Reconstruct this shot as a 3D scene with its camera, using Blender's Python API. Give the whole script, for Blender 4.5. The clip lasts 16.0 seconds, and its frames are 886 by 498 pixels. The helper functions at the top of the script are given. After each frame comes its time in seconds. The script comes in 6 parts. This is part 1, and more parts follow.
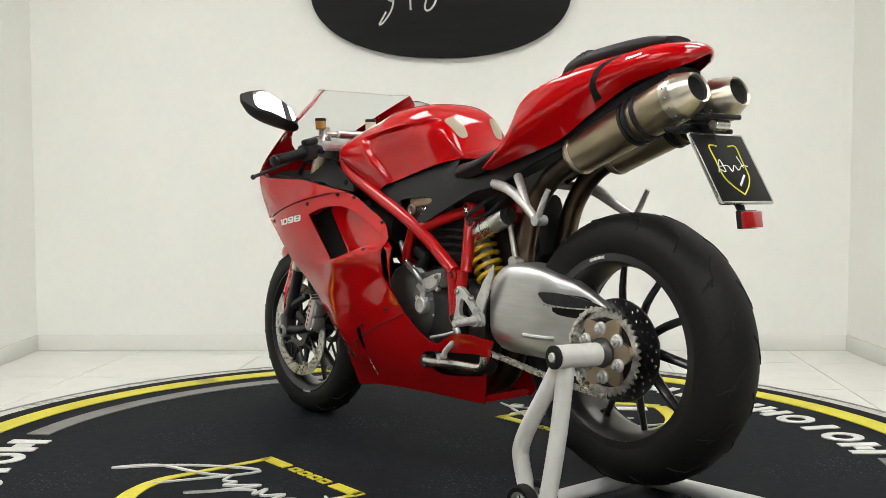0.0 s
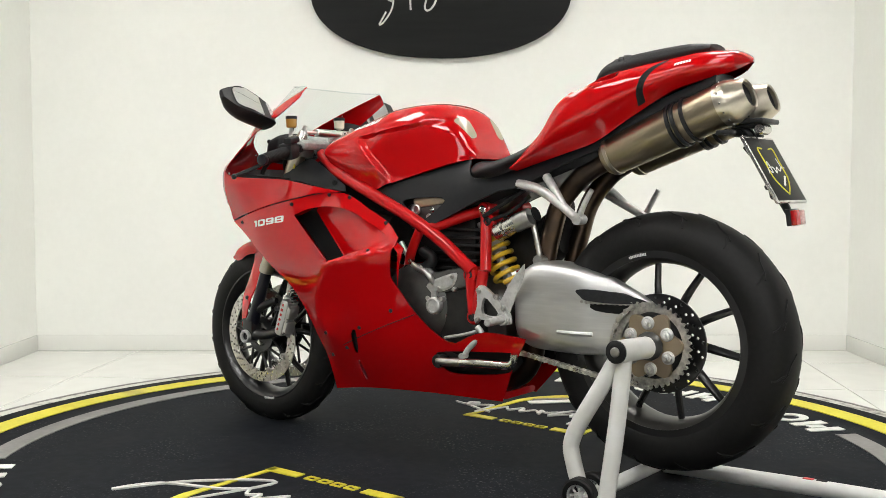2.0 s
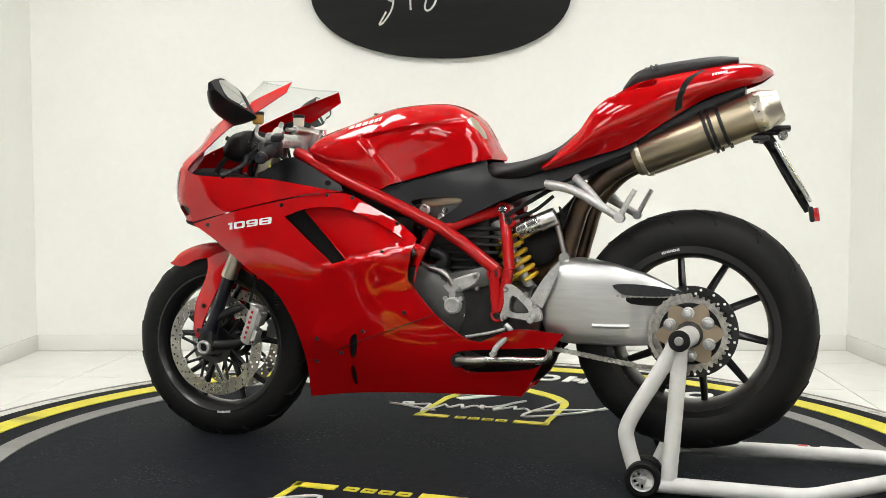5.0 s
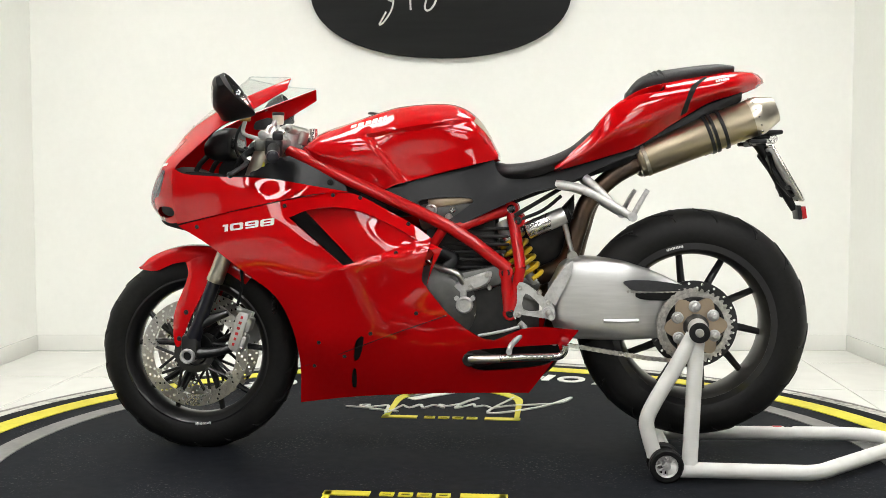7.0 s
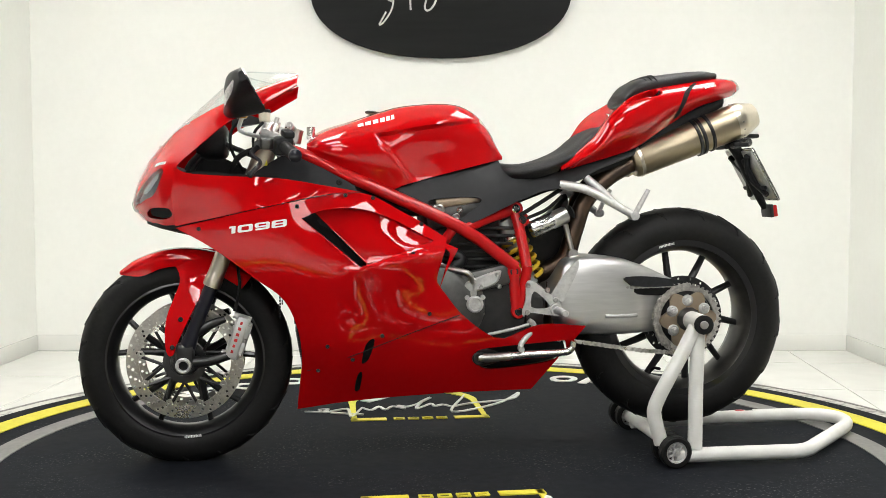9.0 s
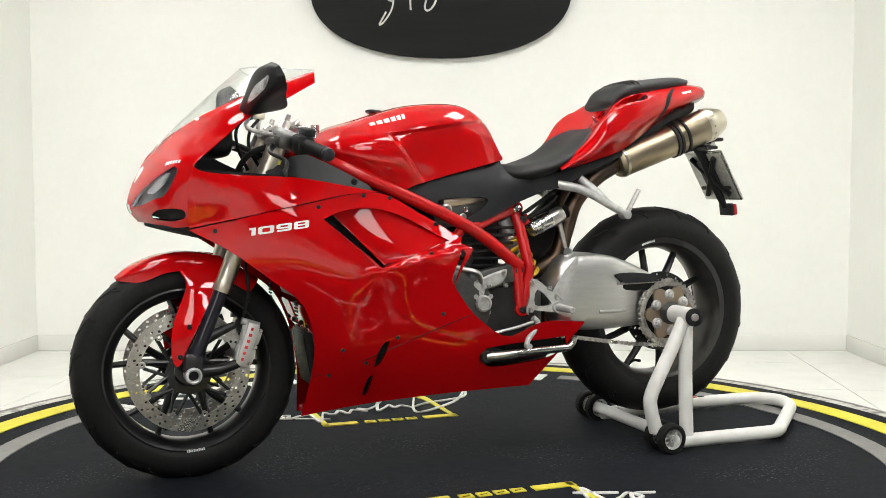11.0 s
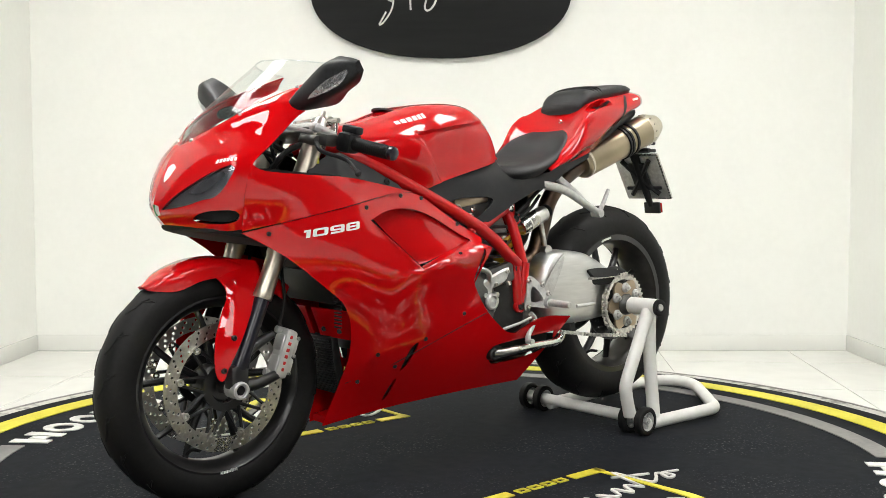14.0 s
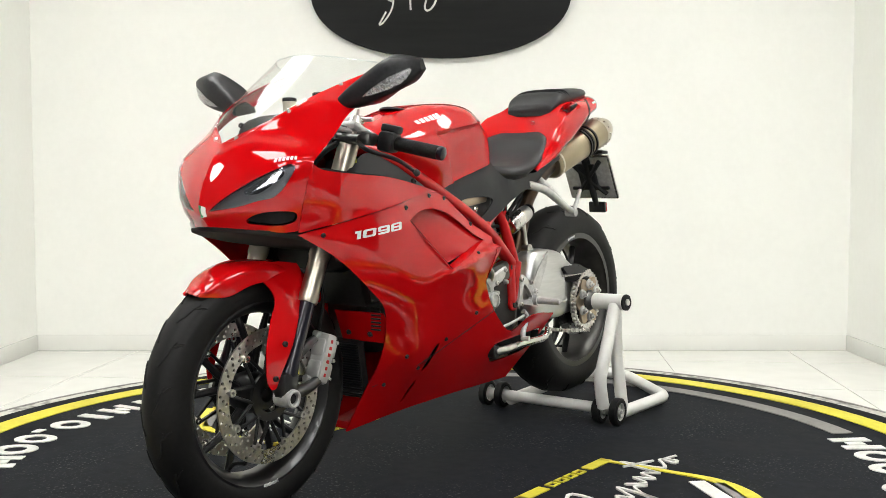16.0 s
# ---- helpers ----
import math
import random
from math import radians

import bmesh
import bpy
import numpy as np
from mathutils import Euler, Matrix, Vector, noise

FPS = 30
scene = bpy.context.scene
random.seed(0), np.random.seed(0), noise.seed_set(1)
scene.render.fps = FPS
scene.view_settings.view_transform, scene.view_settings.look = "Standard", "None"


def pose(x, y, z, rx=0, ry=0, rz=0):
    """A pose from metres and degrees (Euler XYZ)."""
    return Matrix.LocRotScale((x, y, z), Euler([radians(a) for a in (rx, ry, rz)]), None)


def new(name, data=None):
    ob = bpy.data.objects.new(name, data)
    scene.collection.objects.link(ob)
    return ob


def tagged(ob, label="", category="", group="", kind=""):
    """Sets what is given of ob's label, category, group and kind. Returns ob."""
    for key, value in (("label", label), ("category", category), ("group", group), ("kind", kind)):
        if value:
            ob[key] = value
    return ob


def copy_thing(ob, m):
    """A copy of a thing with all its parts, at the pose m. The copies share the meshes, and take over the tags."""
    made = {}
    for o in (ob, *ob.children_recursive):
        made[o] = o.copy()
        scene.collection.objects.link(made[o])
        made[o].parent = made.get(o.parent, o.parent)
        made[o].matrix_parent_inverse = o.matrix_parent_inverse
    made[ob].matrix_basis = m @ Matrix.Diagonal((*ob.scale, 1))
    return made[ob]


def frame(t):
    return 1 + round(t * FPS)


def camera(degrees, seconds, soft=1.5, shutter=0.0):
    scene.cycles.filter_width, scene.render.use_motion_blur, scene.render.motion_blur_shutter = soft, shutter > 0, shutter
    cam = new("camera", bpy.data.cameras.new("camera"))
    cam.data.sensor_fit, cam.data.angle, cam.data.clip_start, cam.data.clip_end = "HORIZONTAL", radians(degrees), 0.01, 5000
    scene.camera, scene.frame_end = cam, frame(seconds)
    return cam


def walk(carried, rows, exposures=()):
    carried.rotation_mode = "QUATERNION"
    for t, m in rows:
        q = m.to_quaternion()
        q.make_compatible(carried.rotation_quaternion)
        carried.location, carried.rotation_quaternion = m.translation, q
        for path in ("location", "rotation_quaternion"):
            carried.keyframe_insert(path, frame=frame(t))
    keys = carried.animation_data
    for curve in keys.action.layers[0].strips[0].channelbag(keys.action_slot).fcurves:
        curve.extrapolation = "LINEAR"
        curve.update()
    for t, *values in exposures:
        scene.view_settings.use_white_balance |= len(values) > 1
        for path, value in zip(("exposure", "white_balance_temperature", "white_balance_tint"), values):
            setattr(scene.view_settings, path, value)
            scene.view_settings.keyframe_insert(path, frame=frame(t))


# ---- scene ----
cam = camera(46.62, 16.0, soft=0.8)
EYE = pose(0.005, -2.993, 0.7733, 86.678, 0, 0)
walk(cam, [(0, EYE), (16, EYE)], exposures=[(0, -0.29), (1, -0.17), (2, -0.09), (4, -0.07), (6.5, 0.03), (8, 0.06), (16, 0.06)])

# ---------------------------------------------------------------- world
world = bpy.data.worlds.new("world")
scene.world = world
world.use_nodes = True
world.node_tree.nodes["Background"].inputs[0].default_value = (0.9, 0.95, 1.0, 1)
world.node_tree.nodes["Background"].inputs[1].default_value = 0.3
LIGHT = 16.2


# ---------------------------------------------------------------- materials
def material(name, color, rough=0.5, metal=0.0, coat=0.0, grain=0.0, scale=40.0, bump=0.0, color2=None, spread=(0.4, 0.6),
             stretch=(1, 1, 1), emit=0.0, detail=4.0, coat_rough=0.03, ior=1.5, spec=0.5):
    m = bpy.data.materials.new(name)
    m.use_nodes = True
    nt = m.node_tree
    b = nt.nodes["Principled BSDF"]
    b.inputs["Base Color"].default_value = (*color, 1)
    b.inputs["Roughness"].default_value = rough
    b.inputs["Metallic"].default_value = metal
    b.inputs["IOR"].default_value = ior
    b.inputs["Specular IOR Level"].default_value = spec
    b.inputs["Coat Weight"].default_value = coat
    b.inputs["Coat Roughness"].default_value = coat_rough
    if emit:
        b.inputs["Emission Color"].default_value = (*color, 1)
        b.inputs["Emission Strength"].default_value = emit
    if grain or bump or color2:
        tc = nt.nodes.new("ShaderNodeTexCoord")
        mp = nt.nodes.new("ShaderNodeMapping")
        mp.inputs["Scale"].default_value = stretch
        nt.links.new(tc.outputs["Object"], mp.inputs["Vector"])
        n = nt.nodes.new("ShaderNodeTexNoise")
        n.inputs["Scale"].default_value = scale
        n.inputs["Detail"].default_value = detail
        nt.links.new(mp.outputs[0], n.inputs["Vector"])
        n2 = nt.nodes.new("ShaderNodeTexNoise")
        n2.inputs["Scale"].default_value = scale / 9
        n2.inputs["Detail"].default_value = 3
        nt.links.new(mp.outputs[0], n2.inputs["Vector"])
        if color2:
            ramp = nt.nodes.new("ShaderNodeValToRGB")
            ramp.color_ramp.elements[0].position, ramp.color_ramp.elements[1].position = spread
            ramp.color_ramp.elements[0].color = (*color, 1)
            ramp.color_ramp.elements[1].color = (*color2, 1)
            mixn = nt.nodes.new("ShaderNodeMath")
            mixn.operation = "MULTIPLY_ADD"
            mixn.inputs[1].default_value = 0.5
            half = nt.nodes.new("ShaderNodeMath")
            half.operation = "MULTIPLY"
            half.inputs[1].default_value = 0.5
            nt.links.new(n2.outputs[0], half.inputs[0])
            nt.links.new(n.outputs[0], mixn.inputs[0])
            nt.links.new(half.outputs[0], mixn.inputs[2])
            nt.links.new(mixn.outputs[0], ramp.inputs[0])
            nt.links.new(ramp.outputs[0], b.inputs["Base Color"])
        if grain:
            r = nt.nodes.new("ShaderNodeMapRange")
            r.inputs[3].default_value = max(0.0, rough - grain)
            r.inputs[4].default_value = min(1.0, rough + grain)
            nt.links.new(n2.outputs[0], r.inputs[0])
            nt.links.new(r.outputs[0], b.inputs["Roughness"])
        if bump:
            bp = nt.nodes.new("ShaderNodeBump")
            bp.inputs["Strength"].default_value = bump
            bp.inputs["Distance"].default_value = 0.002
            nt.links.new(n.outputs[0], bp.inputs["Height"])
            nt.links.new(bp.outputs[0], b.inputs["Normal"])
    return m


def glass(name, color=(1, 1, 1), rough=0.0, ior=1.45, thin=True):
    """A thin clear sheet: mostly see-through, with a gloss."""
    m = bpy.data.materials.new(name)
    m.use_nodes = True
    nt = m.node_tree
    nt.nodes.clear()
    out = nt.nodes.new("ShaderNodeOutputMaterial")
    tr = nt.nodes.new("ShaderNodeBsdfTransparent")
    tr.inputs[0].default_value = (*color, 1)
    gl = nt.nodes.new("ShaderNodeBsdfGlossy")
    gl.inputs["Roughness"].default_value = rough
    lw = nt.nodes.new("ShaderNodeLayerWeight")
    lw.inputs[0].default_value = 0.5
    pw = nt.nodes.new("ShaderNodeMath")
    pw.operation = "POWER"
    pw.inputs[1].default_value = 4.0
    nt.links.new(lw.outputs["Facing"], pw.inputs[0])
    fr = nt.nodes.new("ShaderNodeMath")
    fr.operation = "MULTIPLY_ADD"
    fr.inputs[1].default_value = 0.45
    fr.inputs[2].default_value = ((ior - 1) / (ior + 1)) ** 2
    nt.links.new(pw.outputs[0], fr.inputs[0])
    mx = nt.nodes.new("ShaderNodeMixShader")
    nt.links.new(fr.outputs[0], mx.inputs[0])
    nt.links.new(tr.outputs[0], mx.inputs[1])
    nt.links.new(gl.outputs[0], mx.inputs[2])
    nt.links.new(mx.outputs[0], out.inputs[0])
    return m


WALL = material("wall_paint", (0.845, 0.85, 0.81), 0.6, grain=0.1, scale=30, bump=0.04, color2=(0.825, 0.83, 0.79))
# for the unseen hall behind the camera: dark so the lacquer reflects little white
HALL = material("hall_reflection_dark", (0.06, 0.06, 0.062), 0.7, grain=0.1, scale=20, bump=0.03, color2=(0.05, 0.05, 0.052))
CEIL = material("ceiling_paint", (0.83, 0.83, 0.82), 0.7, grain=0.1, scale=20, bump=0.03)
TILE = material("floor_tile_glaze", (0.80, 0.80, 0.76), 0.12, grain=0.06, scale=8, color2=(0.76, 0.76, 0.72))
GROUT = material("grout", (0.50, 0.50, 0.47), 0.8, grain=0.1, scale=60, bump=0.1)
SKIRT = material("skirting", (0.80, 0.80, 0.76), 0.25, grain=0.08, scale=12)
LAMP = material("led_diffuser", (1.0, 0.99, 0.965), 0.4, emit=LIGHT)
SOFTBOX = material("softbox_cloth", (1.0, 0.99, 0.97), 0.6, emit=5.0)
LAMPFRAME = material("lamp_frame", (0.75, 0.75, 0.75), 0.4, grain=0.1)
BOARD = material("black_board", (0.006, 0.0065, 0.0065), 0.45, spec=0.12, grain=0.14, scale=5, stretch=(0.5, 1, 6), color2=(0.012, 0.0125, 0.012), spread=(0.35, 0.7))
BOARDEDGE = material("board_edge", (0.05, 0.045, 0.04), 0.5, grain=0.1)
WHITEPRINT = material("white_print", (0.72, 0.72, 0.68), 0.55, grain=0.1, scale=90, color2=(0.60, 0.60, 0.57))
MAT = material("printed_rubber_mat", (0.0036, 0.0045, 0.0068), 0.75, spec=0.10, grain=0.14, scale=28, bump=0.25, color2=(0.0105, 0.0125, 0.0165), spread=(0.36, 0.66))


def scuffed(m, amount):
    """Adds pale scuffs and specks of dust, in patches, to a dark material."""
    nt = m.node_tree
    b = nt.nodes["Principled BSDF"]
    tc = nt.nodes.new("ShaderNodeTexCoord")
    facs = []
    for scale, lo, hi in ((110.0, 0.58, 0.70), (3.2, 0.47, 0.66)):
        n = nt.nodes.new("ShaderNodeTexNoise")
        n.inputs["Scale"].default_value = scale
        n.inputs["Detail"].default_value = 5
        nt.links.new(tc.outputs["Object"], n.inputs["Vector"])
        r = nt.nodes.new("ShaderNodeMapRange")
        r.inputs[1].default_value, r.inputs[2].default_value = lo, hi
        nt.links.new(n.outputs[0], r.inputs[0])
        facs.append(r)
    mul = nt.nodes.new("ShaderNodeMath")
    mul.operation = "MULTIPLY"
    nt.links.new(facs[0].outputs[0], mul.inputs[0])
    nt.links.new(facs[1].outputs[0], mul.inputs[1])
    mix = nt.nodes.new("ShaderNodeMix")
    mix.data_type = "RGBA"
    nt.links.new(mul.outputs[0], mix.inputs[0])
    nt.links.new(b.inputs["Base Color"].links[0].from_socket, mix.inputs[6])
    mix.inputs[7].default_value = (amount, amount, amount, 1)
    nt.links.new(mix.outputs[2], b.inputs["Base Color"])


scuffed(MAT, 0.11)
YELLOW = material("yellow_print", (0.66, 0.60, 0.035), 0.55, grain=0.1, scale=60, color2=(0.58, 0.52, 0.03), bump=0.1)
GREY = material("grey_print", (0.21, 0.20, 0.19), 0.6, grain=0.1, scale=60, color2=(0.17, 0.165, 0.16), bump=0.1)
RIMPLATE = material("worn_white_rim", (0.50, 0.49, 0.45), 0.55, grain=0.15, scale=26, color2=(0.16, 0.155, 0.14), spread=(0.50, 0.60), bump=0.1)
RED = material("red_lacquer", (0.50, 0.0018, 0.0035), 0.5, spec=0.0, coat=1.0, grain=0.03, scale=5, color2=(0.47, 0.0015, 0.003), coat_rough=0.015)
REDFRAME = material("red_frame_paint", (0.45, 0.003, 0.004), 0.45, spec=0.15, coat=0.6, grain=0.05, scale=30, coat_rough=0.06)
# GROOVE colours black parts, and also paints the shade inside grooves and openings
RUBBER = material("tyre_rubber", (0.0055, 0.0055, 0.0055), 0.58, spec=0.22, grain=0.1, scale=90, bump=0.15, color2=(0.0105, 0.0102, 0.0098), spread=(0.4, 0.7))
GROOVE = material("groove_black", (0.003, 0.003, 0.003), 0.9)
BLACKMETAL = material("black_wheel_paint", (0.007, 0.007, 0.0075), 0.34, coat=0.25, grain=0.1, scale=25)
RIMLIP = material("rim_well_grey", (0.035, 0.034, 0.032), 0.38, metal=0.6, grain=0.15, scale=15, color2=(0.075, 0.072, 0.065))
PLASTIC = material("black_plastic", (0.008, 0.0084, 0.009), 0.42, spec=0.25, grain=0.08, scale=120, bump=0.12, color2=(0.015, 0.0155, 0.017))
SATIN = material("satin_dark_panel", (0.011, 0.0115, 0.013), 0.42, spec=0.22, coat=0.04, grain=0.06, scale=60, color2=(0.014, 0.0145, 0.016), coat_rough=0.2)
LEATHER = material("seat_vinyl", (0.010, 0.010, 0.011), 0.5, spec=0.35, grain=0.08, scale=260, bump=0.35, color2=(0.021, 0.021, 0.022))
STEEL = material("steel", (0.62, 0.61, 0.58), 0.28, metal=1.0, grain=0.12, scale=60, color2=(0.5, 0.49, 0.47))
DISC = material("brake_disc_steel", (0.60, 0.58, 0.54), 0.3, metal=1.0, grain=0.1, scale=120, color2=(0.46, 0.44, 0.41))
ALU = material("brushed_aluminium", (0.70, 0.70, 0.69), 0.42, metal=1.0, grain=0.05, scale=10, stretch=(1, 1, 10), color2=(0.60, 0.60, 0.59))
CASTALU = material("cast_silver", (0.60, 0.60, 0.585), 0.42, metal=0.55, grain=0.1, scale=90, bump=0.12, color2=(0.43, 0.43, 0.42))
ENGINE = material("engine_casting", (0.115, 0.115, 0.11), 0.4, metal=0.8, grain=0.12, scale=50, bump=0.2, color2=(0.09, 0.09, 0.087))
DARK = material("dark_engine", (0.008, 0.008, 0.008), 0.5, spec=0.3, grain=0.15, scale=40, bump=0.15, color2=(0.018, 0.0175, 0.017))
TITAN = material("titanium_can", (0.37, 0.31, 0.215), 0.36, metal=1.0, grain=0.1, scale=16, color2=(0.33, 0.28, 0.20), bump=0.03)
TITEND = material("pale_titanium", (0.62, 0.57, 0.47), 0.3, metal=1.0, grain=0.1, scale=30, color2=(0.5, 0.45, 0.36))
HEADER = material("burnt_header", (0.14, 0.09, 0.06), 0.35, metal=1.0, grain=0.15, scale=14, color2=(0.07, 0.055, 0.045))
GOLD = material("bronze_carrier", (0.42, 0.34, 0.25), 0.4, metal=1.0, grain=0.1, scale=60)
SPRING = material("yellow_spring", (0.62, 0.40, 0.02), 0.35, coat=0.5, grain=0.05, scale=40)
FORKTUBE = material("fork_titanium", (0.50, 0.46, 0.38), 0.34, metal=1.0, grain=0.08, scale=30, stretch=(1, 1, 0.1))
BLUEBLACK = material("blue_black_fork", (0.006, 0.006, 0.012), 0.3, spec=0.3, coat=0.4, grain=0.05)
STANDWHITE = material("white_stand_paint", (0.74, 0.74, 0.71), 0.36, grain=0.1, scale=22, color2=(0.66, 0.655, 0.62), bump=0.06)
LENS = glass("clear_lens", (0.92, 0.94, 0.95))
SCREEN = glass("clear_screen", (0.93, 0.945, 0.94), ior=1.5)
SMOKE = glass("smoked_lens", (0.80, 0.81, 0.83), ior=1.6)
BOWL = material("lamp_bowl_grey", (0.42, 0.425, 0.43), 0.3, metal=0.6, grain=0.1, scale=30)
MIRROR = material("mirror_glass", (0.9, 0.9, 0.9), 0.02, metal=1.0)
CHAIN = material("oily_chain_steel", (0.72, 0.70, 0.66), 0.3, metal=1.0, grain=0.12, scale=90, color2=(0.36, 0.35, 0.33))
CALIPER = material("caliper_silver", (0.56, 0.555, 0.54), 0.38, metal=0.55, grain=0.1, scale=60)
FACET = material("faceted_clear_lens", (0.42, 0.42, 0.43), 0.12, metal=0.7, coat=1.0, scale=220, bump=1.0, color2=(0.16, 0.16, 0.17), spread=(0.42, 0.58), detail=1.0)
CHROME = material("bright_reflector", (0.85, 0.85, 0.85), 0.08, metal=1.0)
REDLENS = material("red_lens", (0.42, 0.006, 0.006), 0.15, coat=1.0, ior=1.5)
LOGOWHITE = material("white_decal", (0.78, 0.78, 0.76), 0.35, coat=0.4)
GREENPRINT = material("green_decal", (0.02, 0.25, 0.08), 0.35, coat=0.4)
REDPRINT = material("red_print", (0.55, 0.02, 0.02), 0.4)
FOIL = material("clear_film", (0.36, 0.29, 0.20), 0.3, coat=0.5, grain=0.05, scale=20)
AMBER = material("brake_fluid", (0.45, 0.24, 0.05), 0.2, coat=0.6)
CLEARPLASTIC = material("white_translucent", (0.62, 0.58, 0.46), 0.3, coat=0.4)


# ---------------------------------------------------------------- mesh helpers
def join(*pieces):
    """Several shapes as one: lists of places and faces, and of normals where all have them."""
    verts, faces, normals = [], [], []
    for g in pieces:
        k = len(verts)
        verts += [tuple(p) for p in g[0]]
        faces += [[i + k for i in q] for q in g[1]]
        normals += list(g[2]) if len(g) > 2 else []
    return (verts, faces, normals) if len(normals) == len(verts) else (verts, faces)


def shift(g, m):
    return [tuple(m @ Vector(p)) for p in g[0]], g[1]


def flip(g):
    """The mirror image across the bike's middle plane."""
    out = [(p[0], -p[1], p[2]) for p in g[0]], [list(reversed(q)) for q in g[1]]
    return out if len(g) < 3 else (*out, [(p[0], -p[1], p[2]) for p in g[2]])


def mesh_of(name, g, mat, sharp=38):
    me = bpy.data.meshes.new(name)
    me.from_pydata(g[0], [], g[1])
    if len(g) > 2:
        me.shade_smooth()
        me.normals_split_custom_set_from_vertices([tuple(n) for n in g[2]])
        me.materials.append(mat)
        return me
    bm = bmesh.new()
    bm.from_mesh(me)
    bmesh.ops.remove_doubles(bm, verts=bm.verts, dist=1e-6)
    bmesh.ops.recalc_face_normals(bm, faces=bm.faces)
    bm.to_mesh(me)
    bm.free()
    me.shade_smooth()
    me.set_sharp_from_angle(angle=radians(sharp))
    me.materials.append(mat)
    return me


def part(name, g, mat, parent=None, label="", sharp=38, kind=""):
    ob = new(name, mesh_of(name, g, mat, sharp))
    ob.parent = parent
    return tagged(ob, label, kind=kind)


def empty(name, label="", category="", kind="", group=""):
    return tagged(new(name), label, category, group, kind)


def basis(a, b):
    w = (Vector(b) - Vector(a)).normalized()
    u = w.orthogonal().normalized()
    return u, w.cross(u), w


def cyl(a, b, r0, r1=None, n=16, cap=True, bev=0.0):
    """A round bar from a to b."""
    r1 = r0 if r1 is None else r1
    h = (Vector(b) - Vector(a)).length
    prof = [(r0, 0), (r1, h)]
    if bev:
        prof = [(r0 - bev, 0), (r0, bev), (r1, h - bev), (r1 - bev, h)]
    return lathe(prof, a, b, n, cap)


def lathe(prof, a, b, n=24, cap=False, closed=False):
    """prof: (radius, height) rows turned about the axis from a towards b."""
    u, v, w = basis(a, b)
    a = Vector(a)
    verts, faces = [], []
    for r, h in prof:
        for i in range(n):
            t = 2 * math.pi * i / n
            verts.append(a + w * h + (u * math.cos(t) + v * math.sin(t)) * r)
    m = len(prof)
    for j in range(m if closed else m - 1):
        for i in range(n):
            k = (i + 1) % n
            j2 = (j + 1) % m
            faces.append([j * n + i, j * n + k, j2 * n + k, j2 * n + i])
    if cap:
        faces.append(list(range(n))[::-1])
        faces.append([(m - 1) * n + i for i in range(n)])
    return verts, faces


def catmull(pts, per=6, closed=False):
    P = [Vector(p) for p in pts]
    n = len(P)
    out = []
    for i in range(n if closed else n - 1):
        if closed:
            a, b, c, d = P[(i - 1) % n], P[i], P[(i + 1) % n], P[(i + 2) % n]
        else:
            b, c = P[i], P[i + 1]
            a = P[i - 1] if i else b * 2 - c
            d = P[i + 2] if i + 2 < n else c * 2 - b
        for k in range(per):
            t = k / per
            out.append(0.5 * (2 * b + (c - a) * t + (2 * a - 5 * b + 4 * c - d) * t * t + (3 * b - a - 3 * c + d) * t ** 3))
    if not closed:
        out.append(P[-1])
    return out


def tube(pts, r, n=10, per=5, squash=1.0, closed=False):
    """A round bar along a smooth path. r: one radius, or one for each end."""
    path = catmull(pts, per, closed) if per > 1 else [Vector(p) for p in pts]
    m = len(path)
    verts, faces = [], []
    u = None
    for j, c in enumerate(path):
        w = (path[(j + 1) % m if closed else min(j + 1, m - 1)] - path[(j - 1) % m if closed else max(j - 1, 0)]).normalized()
        u = w.orthogonal().normalized() if u is None else (u - w * u.dot(w)).normalized()
        v = w.cross(u)
        k = j / (m - 1)
        rr = r if not isinstance(r, (tuple, list)) else r[0] * (1 - k) + r[1] * k
        for i in range(n):
            t = 2 * math.pi * i / n
            verts.append(c + (u * math.cos(t) + v * math.sin(t) * squash) * rr)
    for j in range(m if closed else m - 1):
        for i in range(n):
            k, j2 = (i + 1) % n, (j + 1) % m
            faces.append([j * n + i, j * n + k, j2 * n + k, j2 * n + i])
    if not closed:
        faces.append(list(range(n))[::-1])
        faces.append([(m - 1) * n + i for i in range(n)])
    return verts, faces


def rbox(size, bev=0.004, m=None, seg=2):
    bm = bmesh.new()
    bmesh.ops.create_cube(bm, size=1)
    bmesh.ops.scale(bm, vec=size, verts=bm.verts)
    if bev:
        bmesh.ops.bevel(bm, geom=bm.edges, offset=min(bev, min(size) * 0.45), segments=seg, affect="EDGES", profile=0.5)
    m = m or Matrix()
    bm.verts.index_update()
    g = [tuple(m @ v.co) for v in bm.verts], [[v.index for v in f.verts] for f in bm.faces]
    bm.free()
    return g


